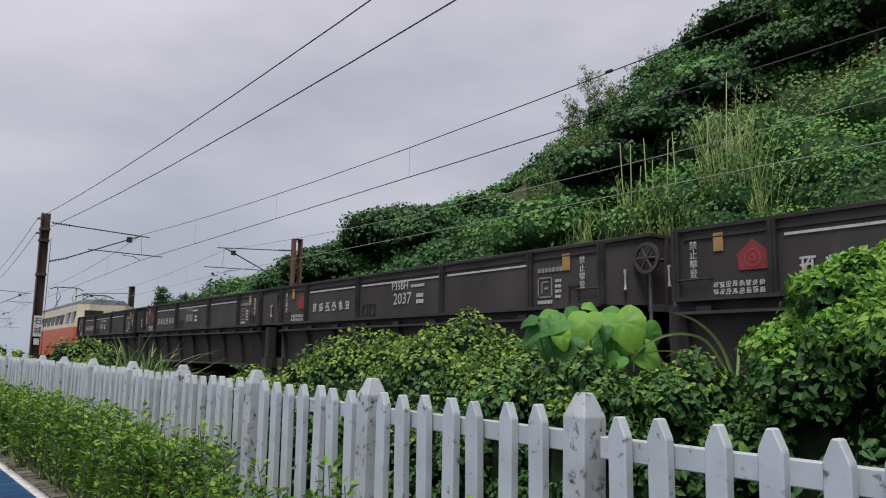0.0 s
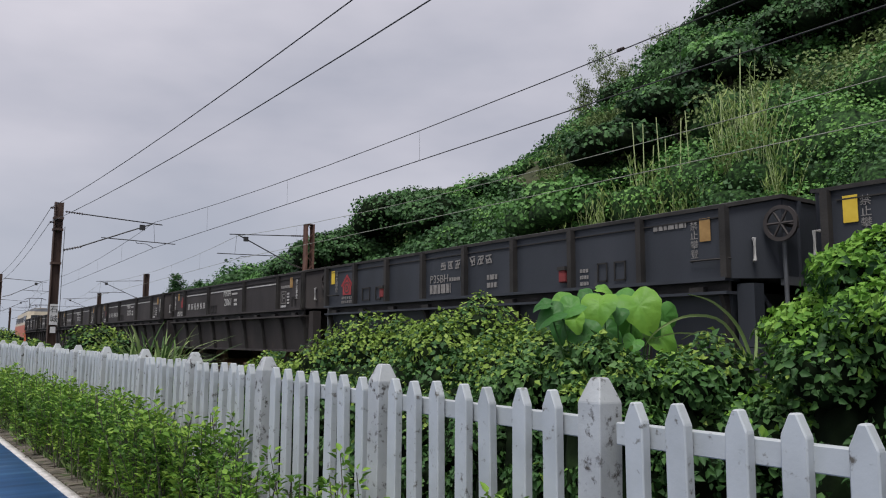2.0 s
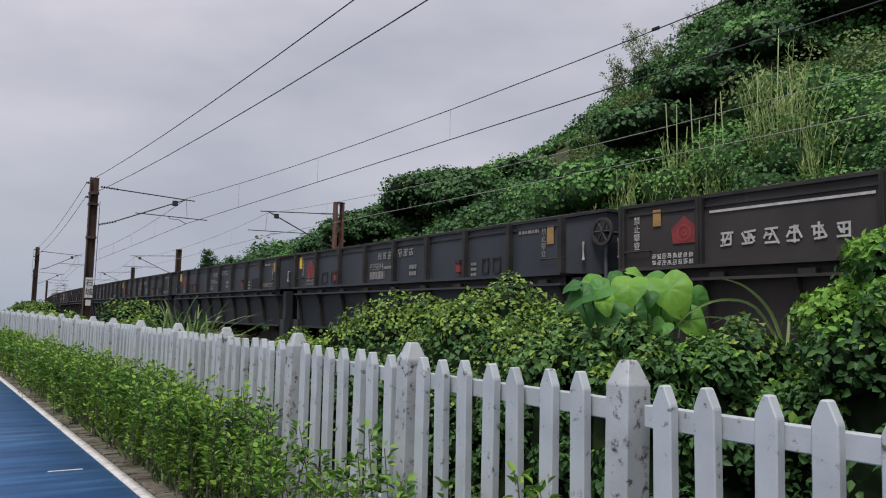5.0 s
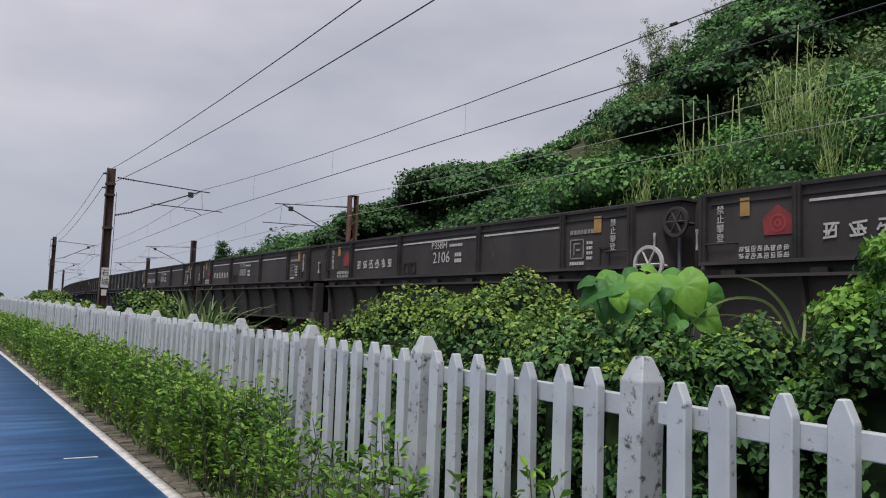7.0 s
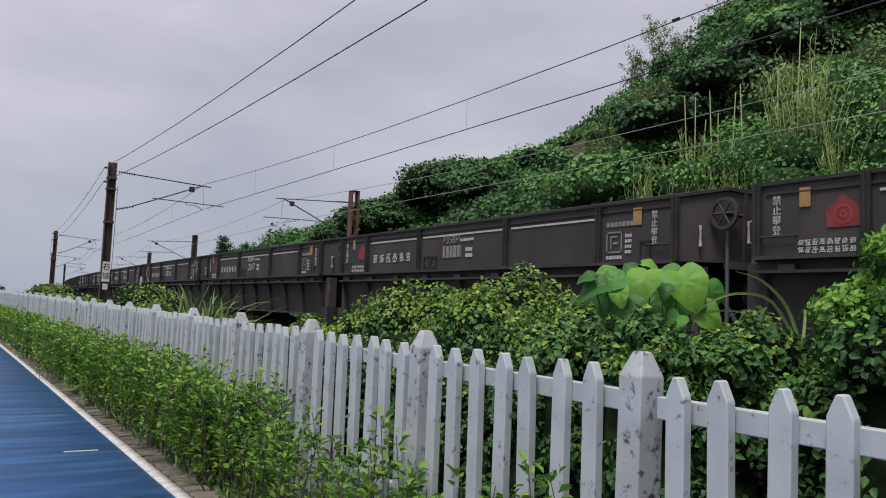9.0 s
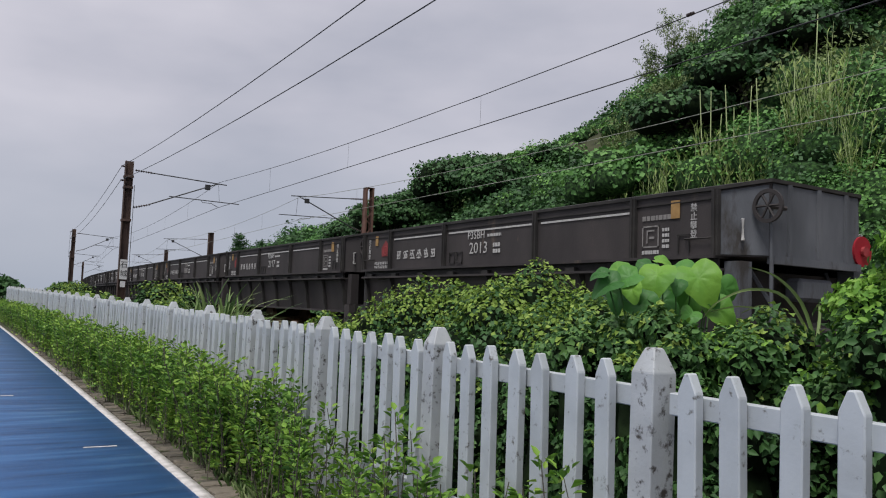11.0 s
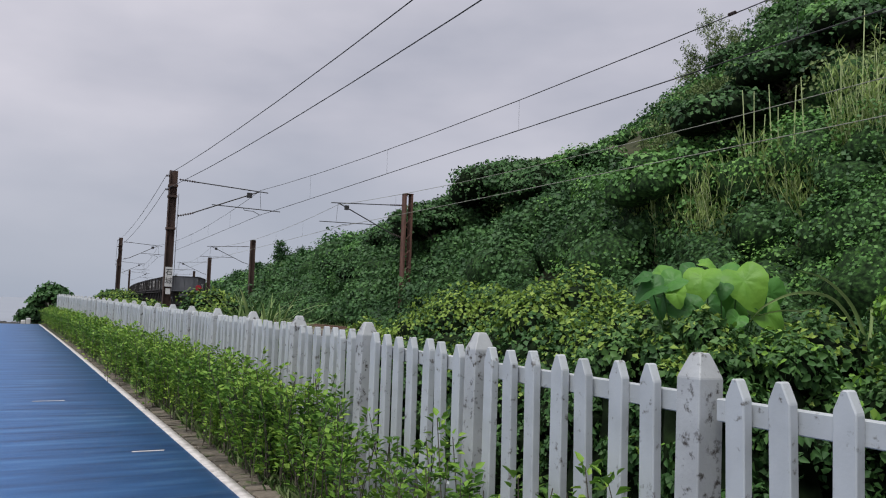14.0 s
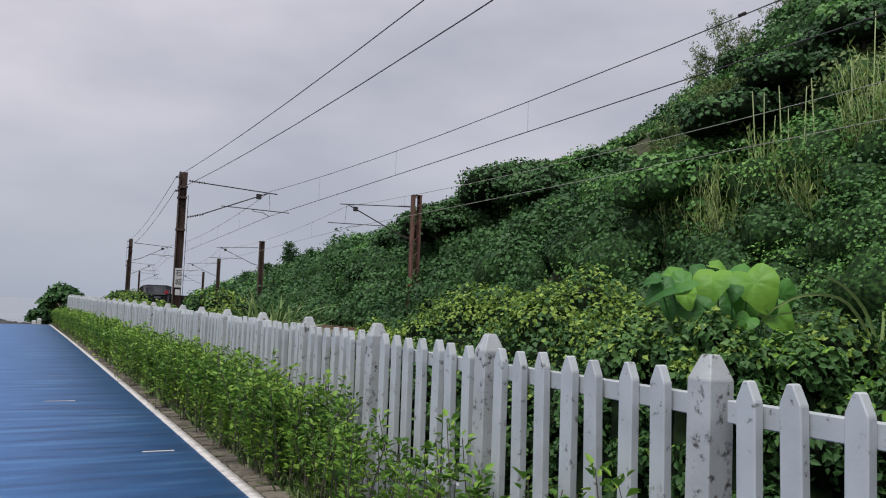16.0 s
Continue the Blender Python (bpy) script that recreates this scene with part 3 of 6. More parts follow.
def span(name, a, b, sag, mat, r=0.012, n=10, label="thin overhead wire strung between masts", category="overhead wire"):
    a, b = Vector(a), Vector(b)
    bm = bmesh.new()
    tube(bm, [a.lerp(b, i / n) - Vector((0, 0, 4 * sag * (i / n) * (1 - i / n))) for i in range(n + 1)], r, 5)
    return tagged(part(name, bm, mat), label, category, "overhead line")


NEAR_MASTS = [-7.0, 35.0, 76.9, 118.0, 160.0]
FAR_MASTS = [-4.0, 37.4, 75.6, 111.0, 164.0]


def overhead_line():
    for i, s in enumerate(NEAR_MASTS):
        near_mast(s, -3.85 if i < 2 else -3.3, 6.70, plate=i == 1, white_foot=i == 2)
    for i, s in enumerate(FAR_MASTS):
        lattice_mast(s, TRACK_GAP + 3.95, 7.14, plate=i == 1, white_foot=i == 2, band=MAST_RED if i < 2 else MAST, solid=i >= 2)
    for side, masts, pale in ((0.0, NEAR_MASTS, WIRE), (TRACK_GAP, FAR_MASTS, WIRE_PALE)):
        for s0, s1 in zip(masts, masts[1:]):
            extra = 0.55 if side and s0 < 0 else 0.0
            (xa, ya, _), (xb, yb, _) = track_at(s0, side + extra), track_at(s1, side)
            za = RAIL_TOP + 5.06
            line = span("contact_wire", (xa, ya, za), (xb, yb, za), 0.03, pale, 0.011)
            mess = span("messenger_wire", (xa, ya, za + 1.15), (xb, yb, za + 1.15), 0.50, pale, 0.010)
            n = 6
            for k in range(1, n):
                u = k / n
                x, y = xa + (xb - xa) * u, ya + (yb - ya) * u
                bm = bmesh.new()
                tube(bm, [(x, y, za - 0.12 * u * (1 - u)), (x, y, za + 1.15 - 4 * 0.50 * u * (1 - u))], 0.003, 4)
                part("dropper", bm, WIRE, mess)
    x, y, a = track_at(8.1)
    bm = bmesh.new()
    insulator(bm, (x, y - 0.07, 6.16), (x, y + 0.07, 6.16), 0.030, 3)
    tagged(part("line_insulator", bm, INSULATOR), "dark insulator in the messenger wire", "insulator")
    for z, sag, f0 in ((RAIL_TOP + 6.45, 0.45, -4.2), (RAIL_TOP + 5.85, 0.45, -3.87)):
        for s0, s1, o0, o1 in ((-7, 35, f0, -4.15), (35, 76.9, -4.15, -3.6), (76.9, 118, -3.6, -3.6), (118, 160, -3.6, -3.6)):
            (xa, ya, _), (xb, yb, _) = track_at(s0, o0), track_at(s1, o1)
            span("feeder_wire", (xa, ya, z), (xb, yb, z), sag, WIRE, 0.011)


# ---- fence ----
FENCE_X, FENCE_Y, FENCE_STEP = 2.30, 2.116, 1.588


def picket_mesh(width, depth, height, point, lean=0.0):
    """A pale with a chamfered point; origin at its foot, its face toward -x, its width along y."""
    bm = bmesh.new()
    w, d = width / 2, depth / 2
    prof = [(-w, 0), (w, 0), (w, height - point), (w * 0.28, height), (-w * 0.28, height), (-w, height - point)]
    a = [bm.verts.new((-d, y, z)) for y, z in prof]
    b = [bm.verts.new((d, y, z)) for y, z in prof]
    n = len(prof)
    for k in range(n):
        bm.faces.new((a[k], a[(k + 1) % n], b[(k + 1) % n], b[k]))
    bm.faces.new(a), bm.faces.new(b)
    bmesh.ops.recalc_face_normals(bm, faces=bm.faces[:])
    bmesh.ops.bevel(bm, geom=[e for e in bm.edges if all(v.co.z > 0.1 for v in e.verts) or abs(e.verts[0].co.z - e.verts[1].co.z) > 0.3], offset=0.005, segments=1, affect="EDGES")
    return bm


def post_mesh(width, depth, height):
    bm = bmesh.new()
    w, d = width / 2, depth / 2
    rings = []
    for z, g in ((0, 1.0), (height - 0.095, 1.0), (height - 0.012, 0.50), (height, 0.40)):
        rings.append([bm.verts.new((sx * d * g, sy * w * g, z)) for sx, sy in ((-1, -1), (1, -1), (1, 1), (-1, 1))])
    for a, b in zip(rings, rings[1:]):
        for k in range(4):
            bm.faces.new((a[k], a[(k + 1) % 4], b[(k + 1) % 4], b[k]))
    bm.faces.new(rings[-1]), bm.faces.new(rings[0][::-1])
    bmesh.ops.recalc_face_normals(bm, faces=bm.faces[:])
    bmesh.ops.bevel(bm, geom=[e for e in bm.edges if e.verts[0].co.z > 0.1 or e.verts[1].co.z > 0.1], offset=0.004, segments=1, affect="EDGES")
    return bm


def shared(name, bm, mat):
    bmesh.ops.recalc_face_normals(bm, faces=bm.faces[:])
    me = bpy.data.meshes.new(name)
    bm.to_mesh(me)
    bm.free()
    me.materials.append(mat)
    return me


def picket_fence():
    fence = tagged(new("picket_fence"), "white painted picket fence with chipped, stained posts between path and railway", "fence")
    rng = random.Random(11)
    pales = [shared("picket", picket_mesh(0.084 + rng.uniform(-0.003, 0.003), 0.046, 1.238 + rng.uniform(-0.006, 0.006), 0.070), WHITE) for _ in range(6)]
    post = shared("post", post_mesh(0.116, 0.130, 1.312), POSTWHITE)
    rail_me = shared("rail", boxed(-0.022, 0.022, 0, FENCE_STEP - 0.11, -0.042, 0.042, bevel=0.004), WHITE)

    def add(name, me, m):
        ob = new(name, me)
        ob.parent = fence
        ob.matrix_basis = m
    for i in range(-3, 29):
        y = FENCE_Y + FENCE_STEP * i
        z = 0.007 * max(0, y)
        x = FENCE_X - 0.00012 * max(0, y - 20) ** 2
        add("post", post, pose(x + 0.03, y + 0.045, z - 0.01, rng.uniform(-0.6, 0.6), rng.uniform(-0.8, 0.8), rng.uniform(-1, 1)))
        for h in (1.105, 0.36):
            add("rail", rail_me, pose(x + 0.055, y + 0.055, z + h, rng.uniform(-0.2, 0.5), 0, 0))
        for k in range(7):
            yy = y + (0.255 if i % 2 == 0 else 0.205) + 0.2 * k + rng.uniform(-0.006, 0.006)
            add("picket", rng.choice(pales), pose(x + 0.004, yy, z + rng.uniform(-0.012, 0.008), rng.uniform(-0.7, 0.7), rng.uniform(-0.7, 0.7), rng.uniform(-1.5, 1.5)))


# ---- train ----
WAGON_STEP, HALF, LONG, END = 11.15, 1.45, 4.97, 5.37
TOP, SILL, FLOOR_Z = 2.65, 1.775, 0.80


def side_pose(y, z, near=True, out=0.0):
    """A pose on the wagon's flank: x runs along the reading direction, y up, z outward."""
    if near:
        m = Matrix(((0, 0, -1, -HALF - out), (-1, 0, 0, y), (0, 1, 0, z), (0, 0, 0, 1)))
    else:
        m = Matrix(((0, 0, 1, HALF + out), (1, 0, 0, y), (0, 1, 0, z), (0, 0, 0, 1)))
    return m


def glyphs(count, size, gap, seed, vertical=False):
    """Blocks of plain strokes in place of characters, in the xy plane."""
    bm, rng = bmesh.new(), random.Random(seed)
    for i in range(count):
        ox, oy = (0, -i * (size + gap)) if vertical else (i * (size + gap), 0)
        t = size * 0.062
        for k in range(3):
            w0, w1 = rng.uniform(0.02, 0.25) * size, size * rng.uniform(0.75, 1)
            yy = size * (0.14 + 0.36 * k) + rng.uniform(-0.06, 0.06) * size
            box(bm, w0, w1, -t, t, 0, 0.003, Matrix.Translation((ox, oy + yy, 0)) @ Matrix.Rotation(rng.uniform(-0.02, 0.12), 4, "Z"))
        for k in range(3):
            xx = size * (0.22 + 0.28 * k) + rng.uniform(-0.06, 0.06) * size
            h = size * rng.uniform(0.2, 0.5)
            box(bm, -t, t, -h, h, 0.0005, 0.0035, Matrix.Translation((ox + xx, oy + size * rng.uniform(0.42, 0.58), 0)) @ Matrix.Rotation(rng.choice((0, 0, -0.5, 0.5)), 4, "Z"))
    return bm


def bars(rows, width, height, gap, seed, piece=0.10):
    """Rows of small plain bars for writing that is too small to read."""
    bm, rng = bmesh.new(), random.Random(seed)
    for r in range(rows):
        x = 0.0
        while x < width:
            w = piece * rng.uniform(0.5, 1.2)
            box(bm, x, min(width, x + w), -r * (height + gap), -r * (height + gap) + height, 0, 0.003)
            x += w + piece * 0.22
    return bm


def warning(parent, y, z, mat, near):
    """The no-climbing warning, four characters one below the other."""
    put("warning_notice", letters("禁\n止\n攀\n登", 0.115), mat, parent, m=side_pose(y if near else -y, z, near, 0.012))


def emblem(parent, y, z, size, mat, near=True):
    """The red house-shaped mark: roof, walls and a ring, as plain shapes."""
    bm = bmesh.new()
    s = size
    solid = [[(-0.40 * s, 0), (0.40 * s, 0), (0.46 * s, 0.44 * s), (0, 0.80 * s), (-0.46 * s, 0.44 * s)]]
    for pts in solid if mat is RED_DULL else ([(-0.5 * s, 0.42 * s), (-0.42 * s, 0.34 * s), (0, 0.74 * s), (0, 0.88 * s)], [(0.5 * s, 0.42 * s), (0, 0.88 * s), (0, 0.74 * s), (0.42 * s, 0.34 * s)],
                [(-0.36 * s, 0), (0.36 * s, 0), (0.36 * s, 0.36 * s), (0, 0.68 * s), (-0.36 * s, 0.36 * s)]):
        bm.faces.new([bm.verts.new((x, yy, 0.002)) for x, yy in pts])
    ob = part("emblem", bm, mat, parent, "red house-shaped emblem", m=side_pose(y, z, near, 0.012))
    ring = bmesh.new()
    n = 20
    for r0, r1 in ((0.24, 0.19), (0.10, 0.05)):
        vs = [[ring.verts.new((r * s * math.cos(6.2832 * k / n), 0.30 * s + r * s * math.sin(6.2832 * k / n), 0.006)) for k in range(n)] for r in (r0, r1)]
        for k in range(n):
            ring.faces.new((vs[0][k], vs[0][(k + 1) % n], vs[1][(k + 1) % n], vs[1][k]))
    part("emblem_ring", ring, STEEL_A if mat is RED else RED, ob)
    return ob


def bogie(parent, y):
    root = part("bogie", boxed(-0.85, 0.85, y - 0.16, y + 0.16, 0.46, 0.72), FRAME, parent)
    for sx in (-1, 1):
        bm = bmesh.new()
        xs = sx * 0.90
        prof = [(-1.15, 0.40), (-0.95, 0.58), (-0.45, 0.62), (0.45, 0.62), (0.95, 0.58), (1.15, 0.40), (0.95, 0.34), (0.5, 0.30), (-0.5, 0.30), (-0.95, 0.34)]
        a = [bm.verts.new((xs - 0.06, y + u, v)) for u, v in prof]
        b = [bm.verts.new((xs + 0.06, y + u, v)) for u, v in prof]
        for k in range(len(prof)):
            bm.faces.new((a[k], a[(k + 1) % len(prof)], b[(k + 1) % len(prof)], b[k]))
        bm.faces.new(a), bm.faces.new(b)
        part("side_frame", bm, FRAME, root)
        for dy in (-0.28, 0, 0.28):
            bm = bmesh.new()
            tube(bm, [(xs, y + dy, 0.34), (xs, y + dy, 0.60)], 0.075, 8)
            part("spring", bm, DUST, root)
    for dy in (-0.85, 0.85):
        bm = bmesh.new()
        tube(bm, [(-0.95, y + dy, 0.41), (0.95, y + dy, 0.41)], 0.07, 10)
        for sx in (-1, 1):
            disc(bm, (sx * 0.59, y + dy, 0.41), "x", 0.41, 0.12, 24)
            disc(bm, (sx * 0.55, y + dy, 0.41), "x", 0.435, 0.03, 24)
        part("wheelset", bm, RAIL, root)


def brake_wheel(parent, x, y, z, r=0.27, paint=STEEL_A, note="dark handbrake wheel"):
    bm = bmesh.new()
    disc(bm, (x, y, z), "x", r, 0.035, 24, hole=r - 0.045)
    for k in range(3):
        a = math.pi * k / 3
        tube(bm, [(x, y - r * math.cos(a) * 0.97, z - r * math.sin(a) * 0.97), (x, y + r * math.cos(a) * 0.97, z + r * math.sin(a) * 0.97)], 0.016, 5)
    tube(bm, [(x, y, z), (x + 0.35, y, z)], 0.03, 6)
    return part("brake_wheel", bm, paint, parent, note)


def peak(bm):
    """The end bulkheads stand a little above the flanks."""
    for v in bm.verts:
        if abs(v.co.y) > END - 0.05 and v.co.z > TOP - 0.1:
            v.co.z += 0.11


def hopper_wagon(newer):
    """A hopper wagon at the origin: rail level at z 0, running toward +y, near flank at -x."""
    steel = STEEL_B if newer else STEEL_A
    label = "blue-black steel hopper wagon with yellow cards and a red emblem" if newer else "dusty brown-black steel hopper wagon with white stripes and lettering"
    w = tagged(new("hopper_wagon"), label, "freight wagon", "wagons of the goods train")
    cx, cy = HALF - 0.50, END
    plan = [(-HALF, -LONG), (-cx, -cy), (cx, -cy), (HALF, -LONG), (HALF, LONG), (cx, cy), (-cx, cy), (-HALF, LONG)]
    bm = bmesh.new()
    prism(bm, plan, SILL, TOP - 0.02)
    peak(bm)
    body = part("body", bm, steel, w)
    bm = bmesh.new()
    prism(bm, plan, TOP - 0.045, TOP, 0.035, 0.035)
    peak(bm)
    part("top_rim", bm, FRAME, body)
    bm = bmesh.new()
    inner = [(x * 0.96, y * 0.985) for x, y in plan]
    prism(bm, inner, TOP - 0.01, TOP + 0.012)
    part("load", bm, FRAME, body, "dark load level with the rim")
    for side in (-1, 1):
        stops = [-1 + 0.25 * k for k in range(9)] if newer else [-1, -0.718, -0.274, 0.294, 0.744, 1]
        for u in stops:
            y = u * LONG
            bm = bmesh.new()
            wd = 0.040 if newer else 0.05
            box(bm, side * (HALF + 0.001), side * (HALF + (0.095 if newer else 0.062)), y - wd, y + wd, SILL, TOP - 0.03)
            if not newer:
                box(bm, side * (HALF + 0.001), side * (HALF + 0.085), y - 0.012, y + 0.012, SILL, TOP - 0.03)
            # Near-black ribs: the shadow on their visible sides is put into the colour.
            part("rib", bm, FRAME, body)
        for z0, z1, o in ((SILL - 0.03, SILL + 0.012, 0.10), (SILL - 0.185, SILL - 0.15, 0.08)):
            part("sill_flange", boxed(*sorted((side * (HALF - 0.2), side * (HALF + o))), -LONG - 0.02, LONG + 0.02, z0, z1), steel, body)
        # Near-black web: the shadow between the sill flanges is painted as its colour.
        part("sill_web", boxed(*sorted((side * (HALF - 0.05), side * (HALF - 0.01))), -LONG, LONG, SILL - 0.15, SILL - 0.03), FRAME, body)
        for k in range(9):
            y = LONG * (-0.92 + 0.23 * k)
            part("gusset", boxed(*sorted((side * (HALF - 0.01), side * (HALF + 0.075))), y - 0.10, y + 0.10, SILL - 0.15, SILL - 0.09), FRAME, body)
        part("inner_lip", boxed(*sorted((side * HALF, side * (HALF + 0.02))), -LONG + 0.1, LONG - 0.1, TOP - 0.155, TOP - 0.14), FRAME, body)
    # lower hopper, drawn in toward its foot, with kneed ribs standing off it
    bm = bmesh.new()
    low = [(-HALF + 0.06, -LONG), (HALF - 0.06, -LONG), (HALF - 0.06, LONG), (-HALF + 0.06, LONG)]
    prism(bm, low, FLOOR_Z, SILL - 0.15, -0.13, 0.0)
    hop = part("hopper", bm, steel, w)
    rib = bmesh.new()
    prof = [(HALF - 0.10, SILL - 0.19), (HALF + 0.055, SILL - 0.19), (HALF - 0.005, SILL - 0.32), (HALF - 0.105, FLOOR_Z), (HALF - 0.21, FLOOR_Z)]
    fore, aft = ([rib.verts.new((x, y, z)) for x, z in prof] for y in (-0.028, 0.028))
    for k in range(5):
        rib.faces.new((fore[k], fore[(k + 1) % 5], aft[(k + 1) % 5], aft[k]))
    rib.faces.new(fore), rib.faces.new(aft)
    rib_mesh = shared("rib", rib, FRAME)
    for side in (-1, 1):
        for k in range(9):
            ob = new("rib", rib_mesh)
            ob.parent = hop
            ob.matrix_basis = pose(0, LONG * (-0.985 + 0.24625 * k), 0, 0, 0, 180 if side < 0 else 0)
        part("foot_flange", boxed(*sorted((side * (HALF - 0.24), side * (HALF - 0.08))), -LONG + 0.1, LONG - 0.1, FLOOR_Z - 0.03, FLOOR_Z + 0.015), steel, hop)
    # ends
    for e in (-1, 1):
        for x in (-0.62, 0.0, 0.62):
            part("end_rib", boxed(x - 0.025, x + 0.025, *sorted((e * (END - 0.01), e * (END + 0.045))), SILL + 0.02, TOP + 0.06), steel, body)
        part("end_sheet", boxed(-cx + 0.02, cx - 0.02, *sorted((e * END, e * (END + 0.008))), SILL + 0.02, TOP + 0.05), steel, body)
        part("end_beam", boxed(-cx, cx, *sorted((e * (END - 0.05), e * (END + 0.05))), SILL - 0.08, SILL + 0.02), DUST, body)
        part("buffer_beam", boxed(-1.25, 1.25, *sorted((e * (END - 0.20), e * (END - 0.05))), 0.72, 0.98), FRAME, w)
        for x in (-1.22, 1.22):
            part("end_post", boxed(x - 0.10, x + 0.10, *sorted((e * (LONG + 0.02), e * (LONG + 0.24))), 0.98, SILL - 0.06), steel, w)
            part("step_box", boxed(x - 0.16, x + 0.16, *sorted((e * (LONG + 0.02), e * (LONG + 0.30))), 0.42, 0.97), steel, w)
            bm = bmesh.new()
            tube(bm, [(x * 0.7, e * LONG, SILL - 0.10), (x * 0.55, e * (END - 0.05), 1.0)], 0.03, 5)
            part("brace", bm, DUST, w)
        bm = boxed(-0.15, 0.15, *sorted((e * (END - 0.15), e * (END + 0.16))), 0.66, 0.92, bevel=0.03)
        part("coupler", bm, FRAME, w)
        bm = bmesh.new()
        tube(bm, [(0.45, e * (END - 0.02), 0.9), (0.42, e * (END + 0.13), 0.6), (0.25, e * (END + 0.17), 0.45), (0.1, e * (END + 0.15), 0.55)], 0.025, 6)
        part("brake_hose", bm, FRAME, w)
        part("air_cylinder", boxed(-0.30, 0.45, *sorted((e * (END - 0.28), e * (END - 0.02))), 1.25, 1.55, bevel=0.05), DUST, w)
    for side in (-1, 1):
        for e in (-1, 1):
            y = e * (LONG - 0.22)
            bm = bmesh.new()
            x = side * (HALF + 0.05)
            z = SILL + 0.23
            tube(bm, [(side * HALF, y - 0.26, z), (x, y - 0.26, z), (x, y + 0.26, z), (side * HALF, y + 0.26, z)], 0.012, 5)
            part("grab_rail", bm, FRAME, w)
            bm = bmesh.new()
            xc, yc = side * (HALF - 0.22), e * (LONG + 0.20)
            tube(bm, [(xc, yc, SILL + 0.20), (xc - side * -0.06, yc + e * 0.05, SILL + 0.20), (xc - side * -0.06, yc + e * 0.05, SILL + 0.46), (xc, yc, SILL + 0.46)], 0.022, 5)
            part("handrail", bm, LETTER, w, "short white handrail")
    brake_wheel(w, -HALF + 0.30, -LONG - 0.50, TOP - 0.26, 0.21)
    bm = bmesh.new()
    tube(bm, [(-HALF + 0.4, -END - 0.08, 0.9), (-HALF + 0.4, -END - 0.08, TOP - 0.15)], 0.025, 6)
    part("brake_shaft", bm, DUST, w)
    for y in (-3.45, 3.45):
        bogie(w, y)
    for near in (True, False):
        s = -1 if near else 1
        def mark(name, bm, mat, y, z, note=""):
            yy = y if near else -y
            ob = part(name, bm, mat, w, note, m=side_pose(yy, z, near, 0.012))
            return tagged(ob, kind="stuff") if name.endswith("_marking") else ob
        if newer:
            mark("card", boxed(0, 0.15, 0, 0.28, 0, 0.006), YELLOW, LONG - 0.16, SILL + 0.48, "yellow card")
            mark("card", boxed(0, 0.15, 0, 0.28, 0, 0.006), CARD, -LONG + 0.36, SILL + 0.46, "faded orange card")
            if near:
                warning(w, LONG - 0.33, SILL + 0.65, LETTER_DIM, near)
            if near:
                warning(w, -LONG + 0.50, SILL + 0.62, LETTER_DIM, near)
            emblem(w, LONG - 0.85 if near else -LONG + 0.85, SILL + 0.22, 0.50, RED, near)
            mark("load_marking", glyphs(6, 0.066, 0.012, 5), LETTER_DIM, LONG - 0.62, SILL + 0.125)
            mark("load_marking", glyphs(6, 0.066, 0.012, 6), LETTER_DIM, LONG - 0.62, SILL + 0.04)
            mark("owner_marking", glyphs(3, 0.17, 0.035, 21), LETTER_DIM, 0.74, SILL + 0.48)
            mark("owner_marking", glyphs(3, 0.17, 0.035, 22), LETTER_DIM, -0.10, SILL + 0.50)
            mark("small_marking", bars(1, 0.30, 0.06, 0.06, 7, 0.07), LETTER_DIM, 0.48, SILL + 0.29)
            mark("small_marking", bars(2, 0.26, 0.08, 0.05, 8, 0.09), LETTER_DIM, -0.55, SILL + 0.25)
            mark("small_marking", bars(1, 0.50, 0.06, 0.05, 9, 0.08), LETTER_DIM, -LONG + 1.05, SILL + 0.66)
            mark("small_marking", bars(3, 0.16, 0.05, 0.04, 12, 0.05), LETTER_DIM, -2.62, SILL + 0.22)
            for y, wide in ((LONG - 1.50, 0.30), (LONG - 2.02, 0.20), (-2.95, 0.18), (-3.25, 0.20)):
                bm = bmesh.new()
                for q in ((0, wide, 0, 0.02), (0, wide, 0.24, 0.26), (0, 0.02, 0, 0.26), (wide - 0.02, wide, 0, 0.26)):
                    box(bm, q[0], q[1], q[2], q[3], 0, 0.012)
                mark("hatch_frame", bm, FRAME, y, SILL + 0.07)
            for y in (LONG * 0.5 + 0.16, -LONG * 0.5 + 0.20):
                lamp = mark("lamp_box", boxed(0, 0.13, 0, 0.21, 0, 0.10, bevel=0.012), RED_DULL, y, SILL + 0.10, "dull red lamp box")
                part("shroud", boxed(-0.012, 0.142, 0.17, 0.225, -0.005, 0.115), FRAME, lamp)
        else:
            for a, b in ((0.744, 0.294), (0.294, -0.274), (-0.274, -0.718)):
                y0, y1 = a * LONG - 0.13, b * LONG + 0.10
                mark("stripe", boxed(0, y0 - y1, 0, 0.030, 0, 0.003), LETTER, y0, TOP - 0.235)
            mark("owner_marking", glyphs(6, 0.20, 0.085, 31), LETTER, 0.744 * LONG - 0.28, SILL + 0.20)
            if near:
                warning(w, LONG - 0.18, SILL + 0.61, LETTER, near)
            if near:
                warning(w, -LONG + 0.42, SILL + 0.60, LETTER, near)
            mark("card", boxed(0, 0.13, 0, 0.22, 0, 0.006), CARD, LONG - 0.52, SILL + 0.55, "faded cream card")
            mark("card", boxed(0, 0.15, 0, 0.24, 0, 0.006), CARD, -LONG + 0.74, SILL + 0.52, "faded orange card")
            emblem(w, (LONG - 1.02) if near else (-LONG + 1.02), SILL + 0.30, 0.44, RED_DULL, near)
